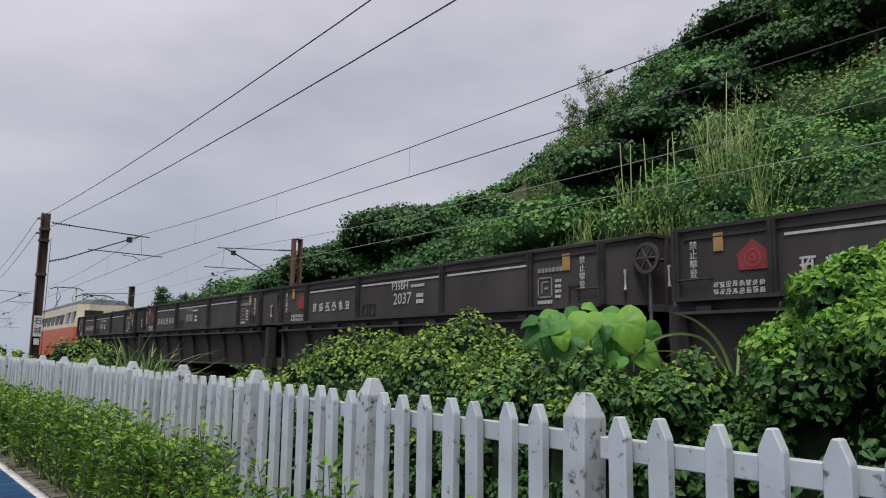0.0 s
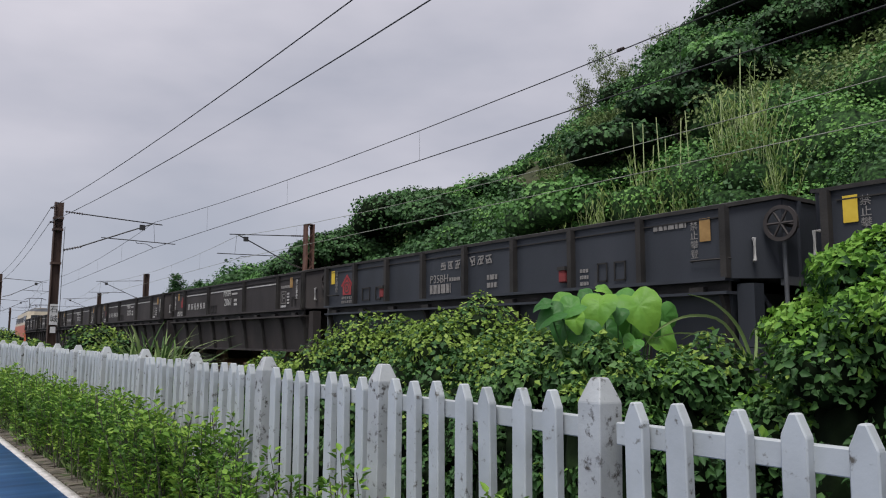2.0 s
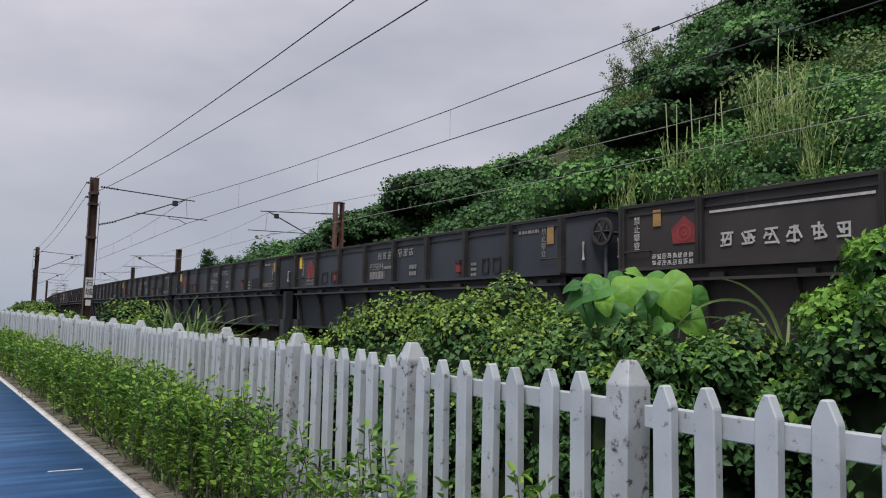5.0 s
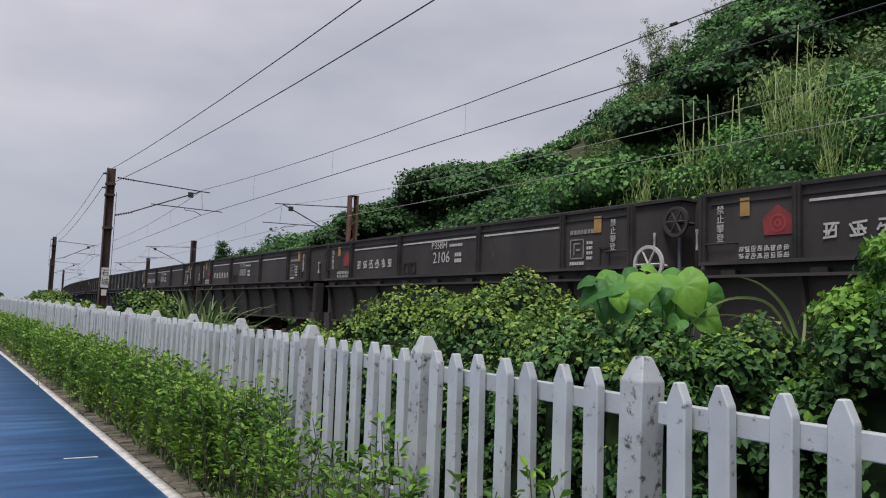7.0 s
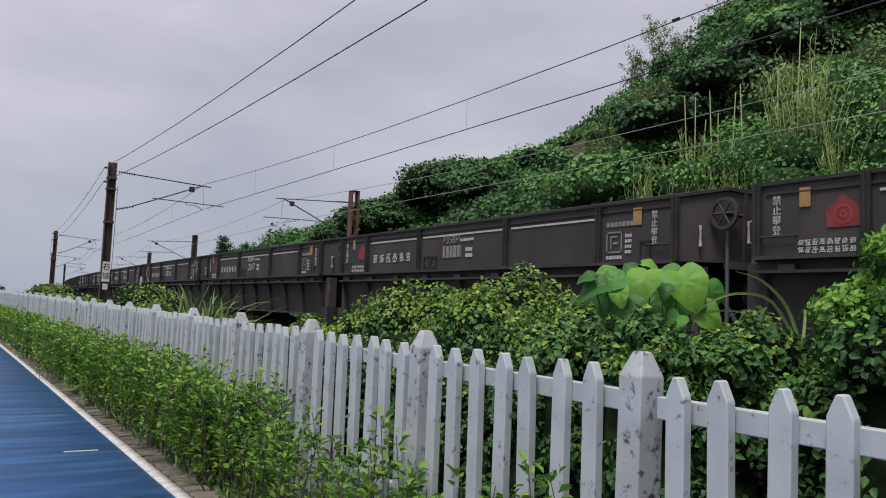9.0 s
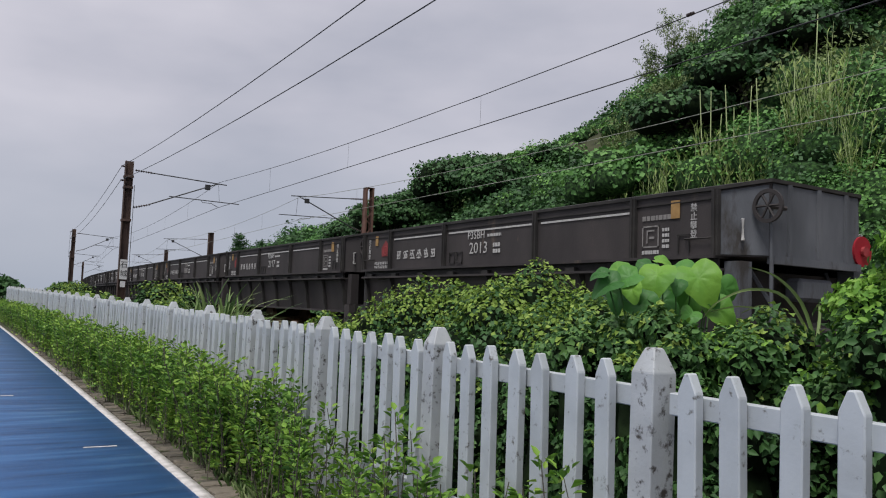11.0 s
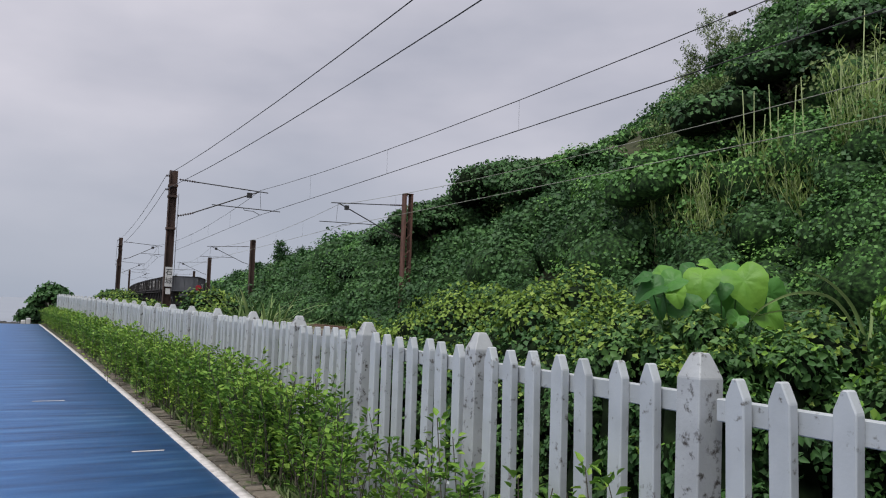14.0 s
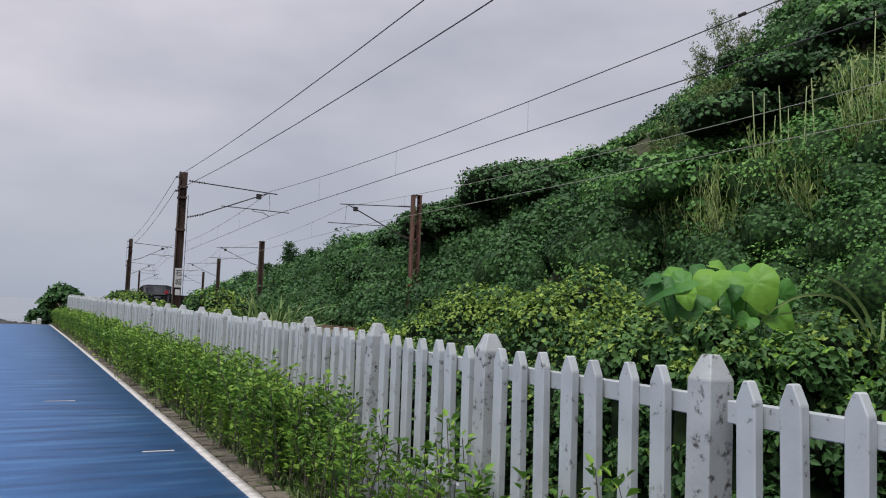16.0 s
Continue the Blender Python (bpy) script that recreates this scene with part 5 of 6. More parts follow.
def reeds():
    """Fans of pale canes with thin leaves on the slope, and bare canes above them."""
    spots = [(0.94, 0.15, 0.245), (0.986, 0.145, 0.268), (1.03, 0.15, 0.262), (1.07, 0.15, 0.288), (1.105, 0.16, 0.262), (1.137, 0.15, 0.284), (1.19, 0.24, 0.33), (1.231, 0.26, 0.37),
             (1.28, 0.25, 0.345), (1.33, 0.26, 0.376), (1.385, 0.26, 0.35), (1.51, 0.37, 0.53), (1.55, 0.38, 0.60), (1.60, 0.37, 0.655), (1.66, 0.37, 0.61), (1.74, 0.30, 0.50)]
    for i, (u, v, peak_v) in enumerate(spots):
        x, y, z = seat_on(u, v)
        x, y = 0.95 * x, 0.95 * y
        z = float(land(x, y))
        tall = max(1.6, 1.45 + peak_v * y - z)
        rng = np.random.default_rng(300 + i)
        ob = tagged(new("reed_clump"), "tall pale yellow-green reed clump on the slope", "reeds", "reeds on the hillside")
        ob.matrix_basis = pose(x, y, z)
        bm = bmesh.new()
        seeds = []
        for k in range(17):
            h, a, s = tall * rng.uniform(0.55, 1.02), rng.uniform(0, 6.28), tall * rng.uniform(0.03, 0.26)
            dx, dy = math.cos(a) * s, math.sin(a) * s
            p = [Vector((dx * q ** 1.6 + 0.12 * math.cos(a), dy * q ** 1.6 + 0.12 * math.sin(a), h * q)) for q in (0, 0.35, 0.7, 1)]
            tube(bm, p, 0.013, 3, 0.5)
            n = 18
            q = rng.uniform(0.3, 1.0, n)
            c = np.stack([dx * q ** 1.6 + 0.12 * math.cos(a), dy * q ** 1.6 + 0.12 * math.sin(a), h * q], 1)
            t = unit(rng.normal(size=(n, 3)) * np.array([1, 1, 0.3])) + np.array([0, 0, 1.7])
            seeds.append((c, t, unit(rng.normal(size=(n, 3))), rng.uniform(0.16, 0.40, n)))
        tagged(part("cane", bm, CANE, ob), kind="stuff")
        tagged(foliage("foliage", seeds, LEAF_REED, ob, wide=0.028), kind="stuff")
    bare = [(1.147, 0.32, 0.426), (1.165, 0.31, 0.39), (1.185, 0.32, 0.42), (1.209, 0.31, 0.437), (1.23, 0.32, 0.44), (1.25, 0.32, 0.40), (1.285, 0.33, 0.461),
            (1.30, 0.33, 0.42), (1.342, 0.34, 0.474), (1.383, 0.37, 0.493), (1.50, 0.42, 0.56), (1.57, 0.45, 0.68), (1.64, 0.42, 0.60)]
    for i, (u, v, peak_v) in enumerate(bare):
        x, y, z = seat_on(u, v)
        x, y = 0.92 * x, 0.92 * y
        z = float(land(x, y))
        bm = bmesh.new()
        h = 1.45 + peak_v * y - z
        tube(bm, [(0, 0, 0), (0.05 * (i % 3 - 1), 0, h * 0.5), (0.2 * (i % 3 - 1), 0, h)], 0.030, 5, 0.5)
        tagged(part("bare_cane", bm, CANE, m=pose(x, y, z)), "bare pale upright cane on the slope", "cane", "bare canes")


def bamboo():
    ridge = [(44.6, 40.0, 0.585), (47.0, 39.6, 0.567), (43.0, 40.5, 0.50), (45.5, 39.0, 0.55), (49.0, 38.5, 0.655), (50.5, 38.0, 0.68)]
    spots = [(x, y, 1.45 + v * y - float(land(x, y))) for x, y, v in ridge]
    for u, v, h in ((1.03, 0.29, 3.6), (1.08, 0.32, 4.0), (1.12, 0.35, 4.2), (1.17, 0.37, 4.0), (1.06, 0.25, 3.2), (1.00, 0.26, 3.0)):
        x, y, z = seat_on(u, v)
        spots.append((0.94 * x, 0.94 * y, h))
    for i, (x, y, h) in enumerate(spots):
        rng = np.random.default_rng(400 + i)
        ob = tagged(new("bamboo"), "feathery bamboo standing out on the ridge" if i < 6 else "feathery olive bamboo on the slope", "bamboo", "bamboo on the ridge")
        ob.matrix_basis = pose(x, y, float(land(x, y)))
        bm, seeds = bmesh.new(), []
        for k in range(9):
            a, s, hh = rng.uniform(0, 6.28), rng.uniform(0.3, 1.1), h * rng.uniform(0.70, 1.02)
            dx, dy = math.cos(a) * s, math.sin(a) * s
            tube(bm, [(dx * q * q, dy * q * q, hh * q) for q in (0, 0.4, 0.75, 1)], 0.022, 4, 0.3)
            for _ in range(9):
                q = rng.uniform(0.4, 1.0)
                n = 16
                c = np.array([dx * q * q, dy * q * q, hh * q]) + rng.normal(size=3) * np.array([0.32, 0.32, 0.1]) + rng.normal(size=(n, 3)) * np.array([0.13, 0.13, 0.10])
                seeds.append((c, unit(rng.normal(size=(n, 3))) + np.array([0, 0, -0.5]), unit(rng.normal(size=(n, 3))), rng.uniform(0.14, 0.30, n)))
        tagged(part("culm", bm, CANE, ob), kind="stuff")
        tagged(foliage("foliage", seeds, LEAF_OLIVE, ob, wide=0.15), kind="stuff")


def bush(name, x, y, rx, ry, top, seed, count, leaf, label, young=0.25, mat=None, base=None, group="creeper mounds by the fence", hollow=0.0):
    """A mound of creepers or a shrub: twigs and shade-coloured domes inside, leaves in many small swells, paler young
    leaves on top that also stand in for top light.
    """
    rng = np.random.default_rng(seed)
    z = float(land(x, y)) if base is None else base
    h = top - z
    ob = tagged(new(name), label, "bush", group)
    ob.matrix_basis = pose(x, y, z - 0.05)
    bm = bmesh.new()
    seeds, fresh, mounds = [], [], []
    n = int(14 + 9 * rx * ry)
    for k in range(n):
        a, r = 2.4 * k, math.sqrt((k + 0.5) / n)
        px, py = r * math.cos(a) * rx * 0.85, r * math.sin(a) * ry * 0.85
        hh = h * (1 - 0.55 * r ** 2.4) * rng.uniform(0.86, 1.0)
        rad = min(rx, ry) * rng.uniform(0.24, 0.36)
        c = (px, py, max(0.15, hh - rad * 0.75))
        if k % 2 == 0:
            tube(bm, [(px * 0.3, py * 0.3, 0), (px * 0.7, py * 0.7, c[2] * 0.6), c], 0.012, 4, 0.5)
        got = int(count / n)
        open_side = hollow and x + px > 1.95 * (y + py)
        if open_side and c[2] + z < hollow:
            # The cavity's shade is put into the colour of these bare domes.
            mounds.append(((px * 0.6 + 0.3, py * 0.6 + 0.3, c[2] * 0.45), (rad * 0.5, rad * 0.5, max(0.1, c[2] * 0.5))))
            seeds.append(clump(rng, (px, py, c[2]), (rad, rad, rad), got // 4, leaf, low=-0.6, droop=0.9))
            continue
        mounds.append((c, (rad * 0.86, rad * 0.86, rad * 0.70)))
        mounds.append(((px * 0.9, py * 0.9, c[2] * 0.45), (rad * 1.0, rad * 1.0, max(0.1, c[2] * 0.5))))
        seeds.append(clump(rng, c, (rad * 1.2, rad * 1.2, rad), got, leaf, low=-0.5, droop=0.55, shell=0.5))
        # Pale leaves gathered on the highest swells, painting in the lit top.
        fresh.append(clump(rng, (c[0], c[1], c[2] + rad * 0.15), (rad * 1.1, rad * 1.1, rad * 0.95), int(got * young * (2.1 if hh > 0.80 * h else 0.15)), leaf * 0.9, low=0.2, droop=0.15))
        for _ in range(0 if open_side else 1 if x < 3.6 and group.startswith("creeper") else 2):
            q = rng.uniform(0.1, 0.8)
            seeds.append(clump(rng, (px * 1.05, py * 1.05, c[2] * q), (rad, rad, rad), got // (5 if x < 3.6 else 3), leaf, low=-0.6, droop=0.7))
    tagged(part("twig", bm, BARK, ob), kind="stuff")
    # Dark domes painted as the shade inside the bush.
    cores("shade_core", mounds, ob)
    tagged(foliage("foliage", seeds, mat or LEAF_BUSH, ob, full=y < 2.6, lobed=2.6 < y < 4.7, wide=0.34 if y < 2.6 else 0.42), kind="stuff")
    tagged(foliage("young_foliage", fresh, LEAF_FRESH_LIT if y < 2.6 else LEAF_YOUNG_LIT, ob, "young leaves on top, top light put into their pale green", full=y < 2.6, lobed=2.6 < y < 4.7, wide=0.32 if y < 2.6 else 0.40), kind="stuff")
    return ob


def fence_bushes():
    lab = "dense green creeper mound with paler tips behind the fence"
    for i, (x, y, rx, ry, top, n, yg) in enumerate((
            (4.7, 7.5, 1.25, 1.4, 1.72, 9000, 0.6), (4.5, 5.7, 1.25, 1.35, 1.80, 10000, 0.5), (4.3, 9.3, 1.0, 1.2, 1.28, 6000, 0.6), (4.1, 4.1, 1.1, 1.1, 1.46, 9000, 0.12),
            (3.5, 6.6, 0.8, 1.5, 1.28, 7000, 0.08), (3.4, 4.6, 0.75, 1.2, 1.22, 7000, 0.06), (3.55, 2.75, 0.80, 0.85, 1.55, 8000, 0.10), (3.3, 8.6, 0.6, 1.3, 0.98, 4000, 0.1),
            (3.80, 1.56, 0.88, 0.80, 2.06, 11500, 1.0), (3.2, 3.35, 0.5, 0.6, 1.58, 4500, 0.05), (3.15, 2.50, 0.5, 0.55, 1.50, 4500, 0.05), (2.95, 2.75, 0.36, 0.55, 1.53, 4000, 0.08), (3.3, 0.75, 0.85, 0.8, 2.12, 7500, 0.6), (4.35, 4.85, 1.0, 0.9, 1.72, 7000, 0.3), (4.9, 2.7, 1.0, 1.0, 1.35, 5000, 0.15))):
        bush("creeper_bush", x, y, rx, ry, top, 500 + i, int(n * (1.45 if y < 4.7 else 1.1)), 0.043 if y < 4.7 else 0.050, lab, young=yg, hollow=1.32 if y < 2 else 0.0)
    for i, (x, y, r, top) in enumerate(((4.5, 20.5, 1.1, 1.85), (4.2, 18.6, 0.8, 1.45), (3.7, 25, 0.9, 1.35), (4.1, 28, 1.0, 1.5), (3.8, 31.5, 1.0, 1.45), (4.4, 35, 1.1, 1.55), (4.2, 39, 1.1, 1.6), (4.6, 44, 1.3, 1.9), (5.5, 48, 1.4, 2.1),
                                        (3.6, 12.4, 0.7, 1.0), (3.5, 15.5, 0.7, 1.0))):
        bush("shrub", x, y, r, r * 1.2, top, 540 + i, 2300, 0.10, "low green shrub between fence and railway", young=0.3, group="shrubs by the railway")


def grass_clump(name, x, y, z, height, spread, count, seed, label, width=0.012, mat=None):
    rng = np.random.default_rng(seed)
    ob = tagged(new(name), label, "grass", "grass clumps")
    ob.matrix_basis = pose(x, y, z)
    v, f = [], []
    for k in range(count):
        a, s, h = rng.uniform(0, 6.28), spread * rng.uniform(0.25, 1.1), height * rng.uniform(0.55, 1.1)
        d, side = np.array([math.cos(a), math.sin(a), 0]), np.array([-math.sin(a), math.cos(a), 0])
        root = np.array([*rng.normal(size=2) * spread * 0.16, 0])
        droop = rng.uniform(0.15, 0.85)
        b = len(v)
        for q in (0, 0.25, 0.5, 0.72, 0.88, 1.0):
            p = root + d * s * q ** 1.8 + np.array([0, 0, h * (q - droop * q ** 3)])
            w = width * (1.1 - q ** 2) * rng.uniform(0.95, 1.05)
            v += [p - side * w, p + side * w + np.array([0, 0, w * 0.5])]
        f += [(b + 2 * i, b + 2 * i + 1, b + 2 * i + 3, b + 2 * i + 2) for i in range(5)]
    tagged(put("foliage", mesh_np("foliage", v, f), mat or LEAF_GRASS, ob), kind="stuff")
    return ob


def long_grass():
    """A few long arching blades that rise from the creepers beside the large-leaved plant."""
    # slopes along each blade from the viewing place, half width, distance
    blades = [
        ([(1.585, -0.053), (1.562, 0.034), (1.501, 0.088), (1.433, 0.106)], 0.011, 2.72),
        ([(1.578, -0.053), (1.509, 0.043), (1.415, 0.058), (1.338, 0.03), (1.313, -0.005)], 0.009, 2.62),
        ([(1.568, -0.04), (1.476, 0.008), (1.379, 0.021), (1.31, 0.009)], 0.007, 2.75),
        ([(1.589, -0.053), (1.631, 0.016), (1.655, 0.033), (1.663, 0.01)], 0.009, 2.6),
        ([(1.574, -0.047), (1.517, -0.003), (1.461, 0.026), (1.407, 0.008)], 0.006, 2.7),
    ]
    ob = tagged(new("long_grass"), "long arching grass blades among the creepers", "grass", "grass clumps")
    for path, half, d in blades:
        pts = [Vector((u * d, d + 0.05 * k, 1.45 + v * d)) for k, (u, v) in enumerate(path)]
        fine = []
        for k in range(len(pts) - 1):
            p0, p1, p2, p3 = pts[max(k - 1, 0)], pts[k], pts[k + 1], pts[min(k + 2, len(pts) - 1)]
            for q in (0, 0.25, 0.5, 0.75):
                fine.append(0.5 * (2 * p1 + (p2 - p0) * q + (2 * p0 - 5 * p1 + 4 * p2 - p3) * q * q + (3 * p1 - p0 - 3 * p2 + p3) * q ** 3))
        fine.append(pts[-1])
        v, n = [], len(fine) - 1
        for k, p in enumerate(fine):
            run = (fine[min(k + 1, n)] - fine[max(k - 1, 0)]).normalized()
            side = run.cross(Vector((0.85, 0.5, 0.15))).normalized() * half * (1 - (k / n) ** 2.2 * 0.95)
            v += [p - side, p + Vector((0.006, 0.004, -0.004)), p + side]
        f = [(3 * k + j, 3 * k + j + 1, 3 * k + j + 4, 3 * k + j + 3) for k in range(n) for j in range(2)]
        put("blade", mesh_np("blade", v, f), LEAF_GRASS, ob)


def grasses():
    for i, (x, y, h, s, n) in enumerate(((4.0, 14.2, 2.0, 1.25, 300), (3.8, 13.0, 1.55, 1.0, 220), (4.1, 16.0, 1.5, 1.0, 160), (3.6, 11.4, 1.1, 0.8, 120), (4.9, 17.2, 1.5, 0.9, 140))):
        grass_clump("silver_grass", x, y, float(land(x, y)), h, s, n, 600 + i, "arching clump of silver grass behind the fence", 0.030, LEAF_GRASS)
    long_grass()
    for i in range(9):
        x, y = 17.2 + 0.55 * (i % 3), 17.2 + 0.75 * i
        grass_clump("strap_leaved_plant", x, y, float(land(x, y)) + 0.5, 1.5, 0.9, 34, 630 + i, "grey-green strap-leaved plant at the slope's foot", 0.055, LEAF_STRAP)
    # weeds at the hedge's foot
    rng = np.random.default_rng(640)
    n = 9500
    y = 2.2 + 40 * rng.random(n) ** 1.6
    x = 1.60 - 0.00014 * y ** 2 + 0.24 + 0.36 * rng.random(n) ** 0.7
    a = rng.uniform(0, 6.28, n)
    c = np.stack([x, y, land(x, y) - 0.01], 1)
    t = np.stack([np.cos(a) * 0.6, np.sin(a) * 0.6, np.ones(n)], 1)
    v, f = leaves(c, t, unit(rng.normal(size=(n, 3))), rng.uniform(0.05, 0.17, n), wide=0.10)
    tagged(put("verge_weeds", mesh_np("verge_weeds", v, f), LEAF_GRASS), "short weeds and grass along the path's edging", "weeds", kind="stuff")
    # rough growth along the railway's foot
    n = 9000
    y = rng.uniform(8, 75, n)
    d = np.maximum(0, y - 19.1)
    cx = 9.45 + 0.00131 * d * d / 2
    x = np.where(rng.random(n) < 0.5, rng.uniform(2.7, 7.0, n), cx + TRACK_GAP + rng.uniform(2.2, 4.5, n))
    c = np.stack([x, y, land(x, y)], 1)
    a = rng.uniform(0, 6.28, n)
    t = np.stack([np.cos(a) * 0.5, np.sin(a) * 0.5, np.ones(n)], 1)
    v, f = leaves(c, t, unit(rng.normal(size=(n, 3))), rng.uniform(0.25, 0.7, n), wide=0.07)
    tagged(put("rough_grass", mesh_np("rough_grass", v, f), LEAF_GRASS), "rough grass along the railway", "grass", kind="stuff")


def hedge():
    """Upright hedge shrubs between path and fence: a few grown ones, then copies."""
    def shrub(seed, height, stems, per, grow=1.0):
        rng = np.random.default_rng(seed)
        ob = tagged(new("hedge_shrub"), "bright green small-leaved hedge shrub beside the path", "hedge shrub", "hedge along the path")
        bm, seeds, tips = bmesh.new(), [], []
        for k in range(stems):
            a, s, h = rng.uniform(0, 6.28), rng.uniform(0.03, 0.20), height * rng.uniform(0.70, 1.1)
            bx, by = rng.normal() * 0.06, rng.normal() * 0.14
            dx, dy = math.cos(a) * s, math.sin(a) * s
            tube(bm, [(bx, by, 0), (bx + dx * 0.4, by + dy * 0.4, h * 0.5), (bx + dx, by + dy, h)], 0.005, 4, 0.5)
            q = 0.16 + 0.86 * rng.random(per) ** 0.75
            ang = rng.uniform(0, 6.28, per)
            rr = 0.035 + 0.05 * rng.random(per)
            c = np.stack([bx + dx * q + np.cos(ang) * rr * 0.5, by + dy * q + np.sin(ang) * rr * 0.5, h * q], 1)
            t = np.stack([np.cos(ang), np.sin(ang), rng.uniform(0.1, 1.2, per)], 1)
            nn = unit(np.stack([-np.cos(ang) * 0.5, -np.sin(ang) * 0.5, np.ones(per)], 1) + 0.5 * rng.normal(size=(per, 3)))
            seeds.append((c, t, nn, grow * rng.uniform(0.036, 0.070, per)))
        tagged(part("stem", bm, BARK, ob), kind="stuff")
        tagged(foliage("foliage", seeds, LEAF_HEDGE, ob, full=grow == 1.0, wide=0.30), kind="stuff")
        return ob
    kinds = [shrub(700 + i, (0.86, 0.92, 0.80, 0.88)[i], 18, 48) for i in range(4)]
    slim = [shrub(740 + i, (0.88, 0.82, 0.92)[i], 16, 32, 1.35) for i in range(3)]
    airy = [shrub(720 + i, (0.80, 0.70)[i], 7, 34) for i in range(2)]
    rng = random.Random(70)
    used = set()
    y = 2.35
    while y < 47:
        near = y < 5.4
        pool = airy if near else kinds if y < 15 else slim
        src = rng.choice(pool)
        x = 2.03 - 0.00013 * y * y + rng.uniform(-0.05, 0.05)
        m = pose(x, y, float(land(x, y)) - rng.uniform(0.01, 0.10), rng.uniform(-5, 5), rng.uniform(-7, 3), rng.uniform(0, 360))
        if src not in used:
            used.add(src)
            src.matrix_basis = m
        else:
            copy_thing(src, m)
        y += 0.30 if y < 14 else 0.38
    for src in kinds + airy + slim:
        if src not in used:
            src.matrix_basis = pose(1.95, 1.6, 0)


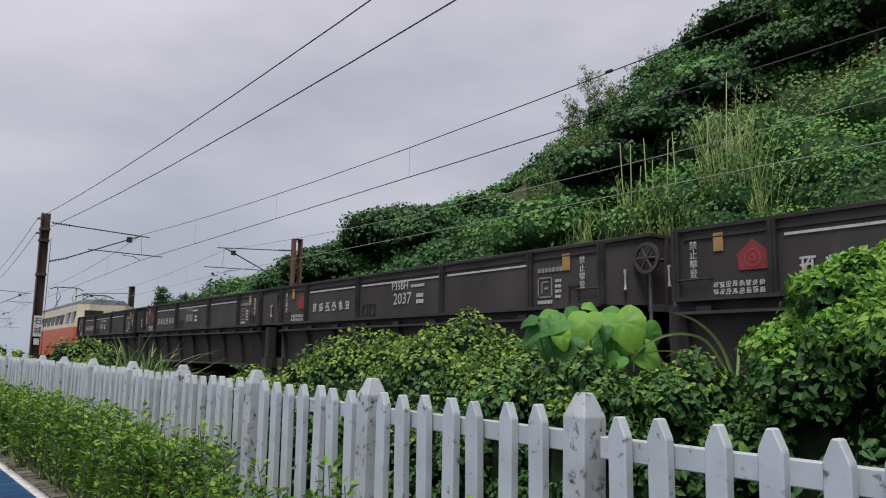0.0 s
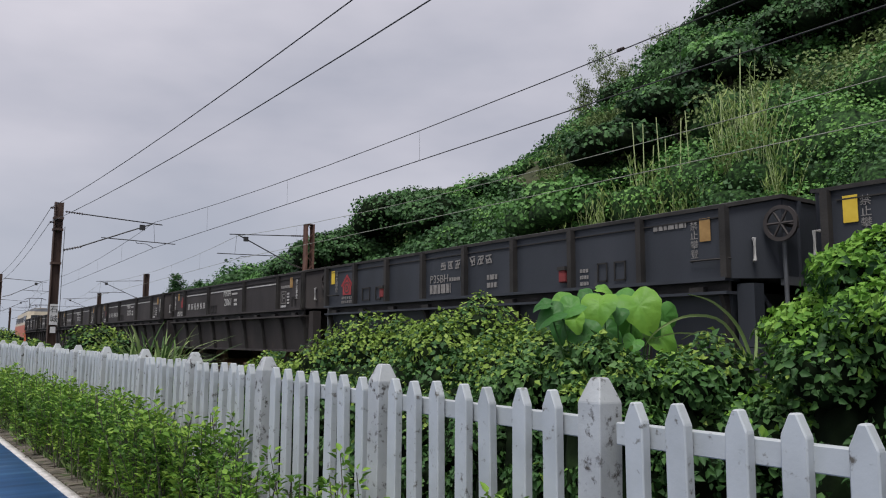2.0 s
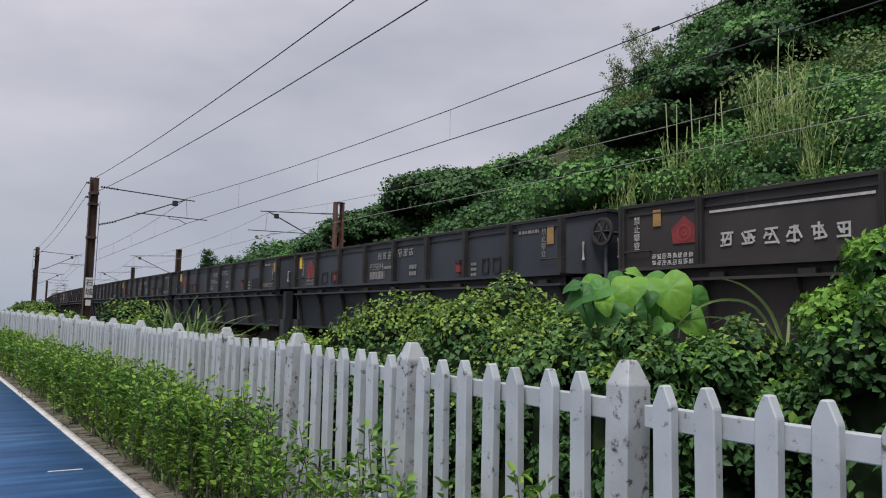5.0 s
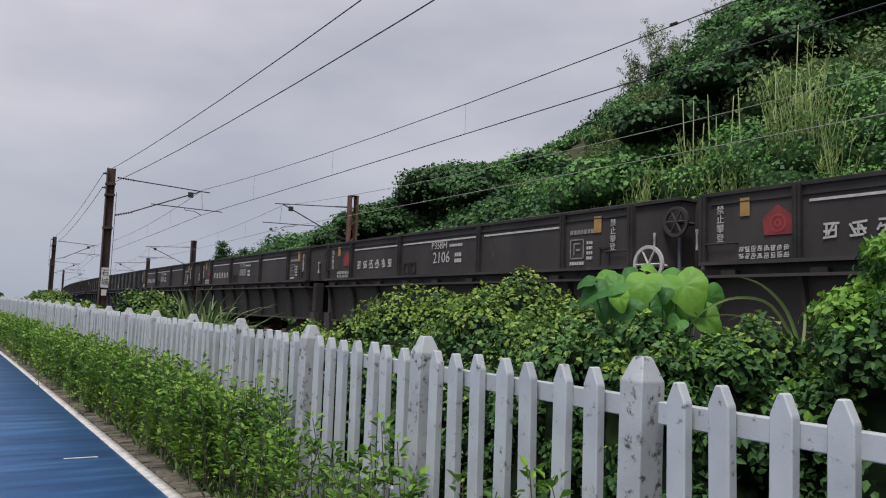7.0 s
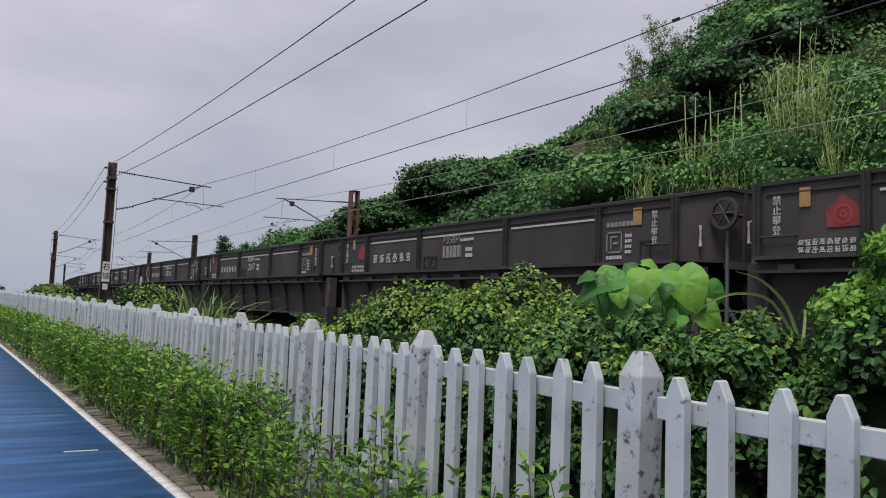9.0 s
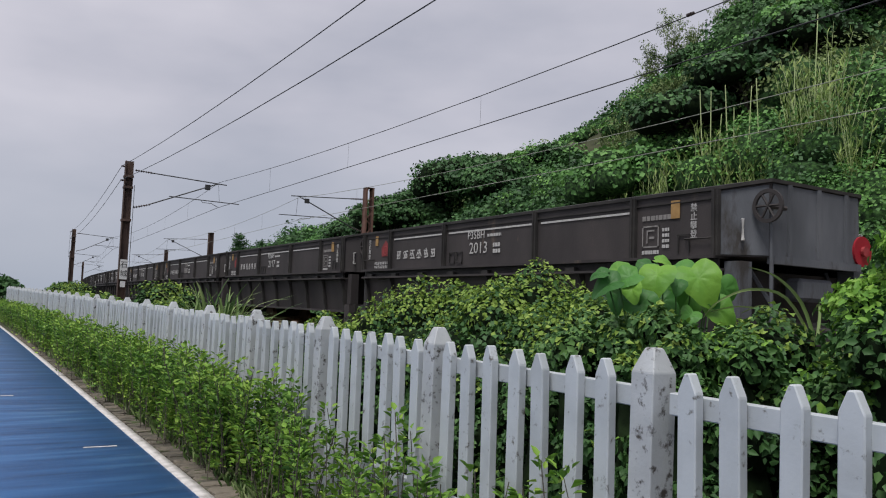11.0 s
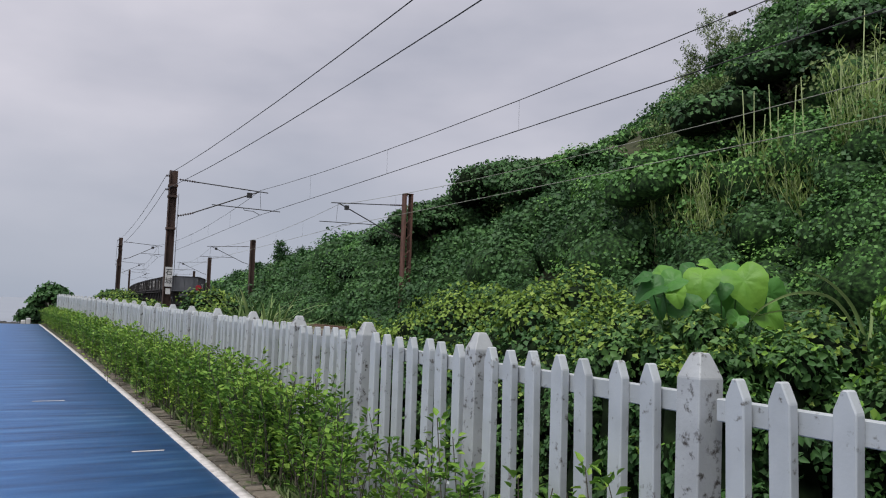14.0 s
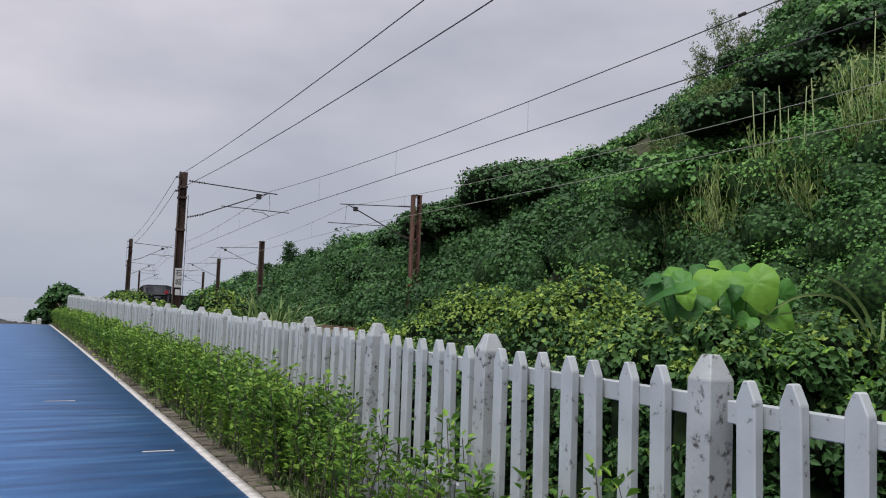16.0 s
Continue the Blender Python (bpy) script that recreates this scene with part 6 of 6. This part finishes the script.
def big_leaf_plant():
    """A large soft-leaved plant standing above the creepers; every heart-shaped leaf a part."""
    plant = tagged(new("large_leaved_plant"), "plant with very large soft bright green leaves above the creepers", "plant")
    base = Vector((3.40, 2.95, float(land(3.4, 2.95))))
    plant.matrix_basis = Matrix.Translation(base)
    away = Vector((0.75, 0.66, 0))
    right, up = Vector((0.66, -0.75, 0)), Vector((0, 0, 1))
    # slopes of the blade's middle from the viewing place, length, lean of the tip from hanging, how far the face looks up and sideways, depth
    spec = [(1.205, 0.072, 0.30, 22, 0.55, 0.15, 3.00), (1.094, 0.072, 0.24, -4, 0.80, -0.25, 3.00), (0.996, 0.074, 0.19, -70, 1.30, -0.3, 3.12), (0.975, 0.048, 0.20, -62, 1.05, -0.35, 3.02),
            (1.022, 0.064, 0.19, -48, 0.95, -0.1, 3.00), (1.134, 0.048, 0.24, 12, 0.15, 0.35, 3.14), (1.279, 0.052, 0.24, 20, 0.10, 1.00, 3.08), (1.052, 0.014, 0.23, 35, 0.75, 0.1, 2.98),
            (1.109, 0.024, 0.19, 62, 0.90, 0.3, 3.08), (1.263, 0.012, 0.24, 48, 0.60, 0.45, 2.98), (0.997, 0.030, 0.18, -12, 0.4, -0.6, 3.10),
            (1.158, 0.088, 0.20, 30, 1.50, 0.0, 3.22), (1.065, 0.088, 0.15, -30, 1.3, 0.0, 3.20), (1.19, 0.028, 0.18, 0, 0.3, 0.1, 3.24),
            (1.085, 0.045, 0.18, 5, 0.4, -0.2, 3.25), (1.225, 0.085, 0.17, 50, 1.6, 0.4, 3.25),
            (1.03, 0.042, 0.13, 15, 0.5, -0.4, 2.95), (1.15, 0.058, 0.12, -10, 0.9, 0.3, 2.96), (1.24, 0.034, 0.13, 30, 0.7, 0.2, 2.97), (0.955, 0.066, 0.12, -80, 1.4, -0.2, 3.06), (1.095, -0.002, 0.13, 10, 0.6, -0.1, 2.95), (1.185, 0.000, 0.14, -30, 0.8, 0.3, 2.95), (1.10, 0.098, 0.12, 60, 1.8, 0.2, 3.10)]
    rng = random.Random(9)
    for i, (u, v, size, lean, face_up, side, d) in enumerate(spec):
        c = Vector((u * d, d, 1.45 + v * d)) - base
        normal = (-away + up * face_up + right * side).normalized()
        hang = right * math.sin(math.radians(lean)) - up * math.cos(math.radians(lean))
        tip = (hang - normal * hang.dot(normal)).normalized()
        across = normal.cross(tip)
        bm = bmesh.new()
        n, rows = 32, 5
        rings = []
        size *= 0.90
        cup, wave = rng.uniform(0.22, 0.50), rng.uniform(0, 6)
        for q in range(1, rows + 1):
            ring = []
            for k in range(n):
                a = 2 * math.pi * k / n
                ca, sa = math.cos(a), math.sin(a)
                r = (0.47 - 0.02 * ca + 0.20 * max(0, ca) ** 7 - 0.20 * max(0, -ca) ** 14 + 0.012 * math.sin(11 * a + i)) * size * q / rows
                x, y = r * ca, r * sa * 1.04
                w = q / rows
                vein = 0.026 * size * abs(math.sin(3.5 * a)) * w * (1.3 - w)
                z = cup * abs(y) - 0.55 * (x * x + 0.7 * y * y) / size + vein * 2.2 + 0.022 * size * math.sin(5 * a + wave) * w ** 3 - 0.16 * max(0, x) * w
                ring.append(bm.verts.new((x, y, z)))
            rings.append(ring)
        hub = bm.verts.new((0, 0, 0))
        for k in range(n):
            bm.faces.new((hub, rings[0][k], rings[0][(k + 1) % n]))
            for a, b in zip(rings, rings[1:]):
                bm.faces.new((a[k], b[k], b[(k + 1) % n], a[(k + 1) % n]))
        m = Matrix((tip, across, normal)).transposed().to_4x4()
        m.translation = c
        part("leaf", bm, LEAF_BIG, plant, m=m, smooth=True)
        bm = bmesh.new()
        foot = Vector((0.05 * (i % 3 - 1), 0.05 * (i % 2), 0.45))
        seat = c - tip * size * 0.22 - normal * 0.012
        tube(bm, [foot, foot.lerp(seat, 0.6) - Vector((0, 0, 0.06)) + away * 0.05, seat - normal * 0.06, seat], 0.006, 5, 0.6)
        part("stalk", bm, LEAF_BUSH, plant)


def far_things():
    tagged(part("stone_wall", boxed(-0.25, 0.25, -9, 9, -0.6, 1.15, bevel=0.04), STONE, m=pose(*track_at(66, TRACK_GAP + 5.2)[:2], 0.1, 0, 0, -math.degrees(track_at(66)[2]))),
           "low weathered stone wall across the tracks", "wall", kind="structure")
    for x, y, h in ((0.86, 47.6, 0.62), (0.62, 47.9, 0.50)):
        bm = boxed(-0.11, 0.11, -0.11, 0.11, -1.0, h, bevel=0.03)
        tagged(part("bollard", bm, PLATE, m=pose(x, y, -0.35)), "short white concrete bollard at the path's end", "bollard", "bollards at the path's end")
    for i, (x, y, r) in enumerate(((-5.5, 205, 3.2), (-2.5, 200, 2.6), (0.5, 196, 2.4), (-8.5, 212, 2.4), (2.6, 190, 2.2))):
        bm = bmesh.new()
        bmesh.ops.create_icosphere(bm, subdivisions=3, radius=r)
        for v in bm.verts:
            v.co *= 1 + 0.35 * noise.noise(v.co * 0.9 + Vector((i * 7, 0, 0)))
            v.co.z *= 0.55
        tagged(part("rock", bm, ROCK, m=pose(x, y, -5.6)), "dark rock heap at the water's edge", "rock", "rocks by the sea")


# ---- build ----
terrain()
cycle_path()
railway()
overhead_line()
TRAIN = goods_train()
far_things()
hillside()
trees()
reeds()
bamboo()
fence_bushes()
big_leaf_plant()
grasses()
hedge()
picket_fence()
edging()
motions()
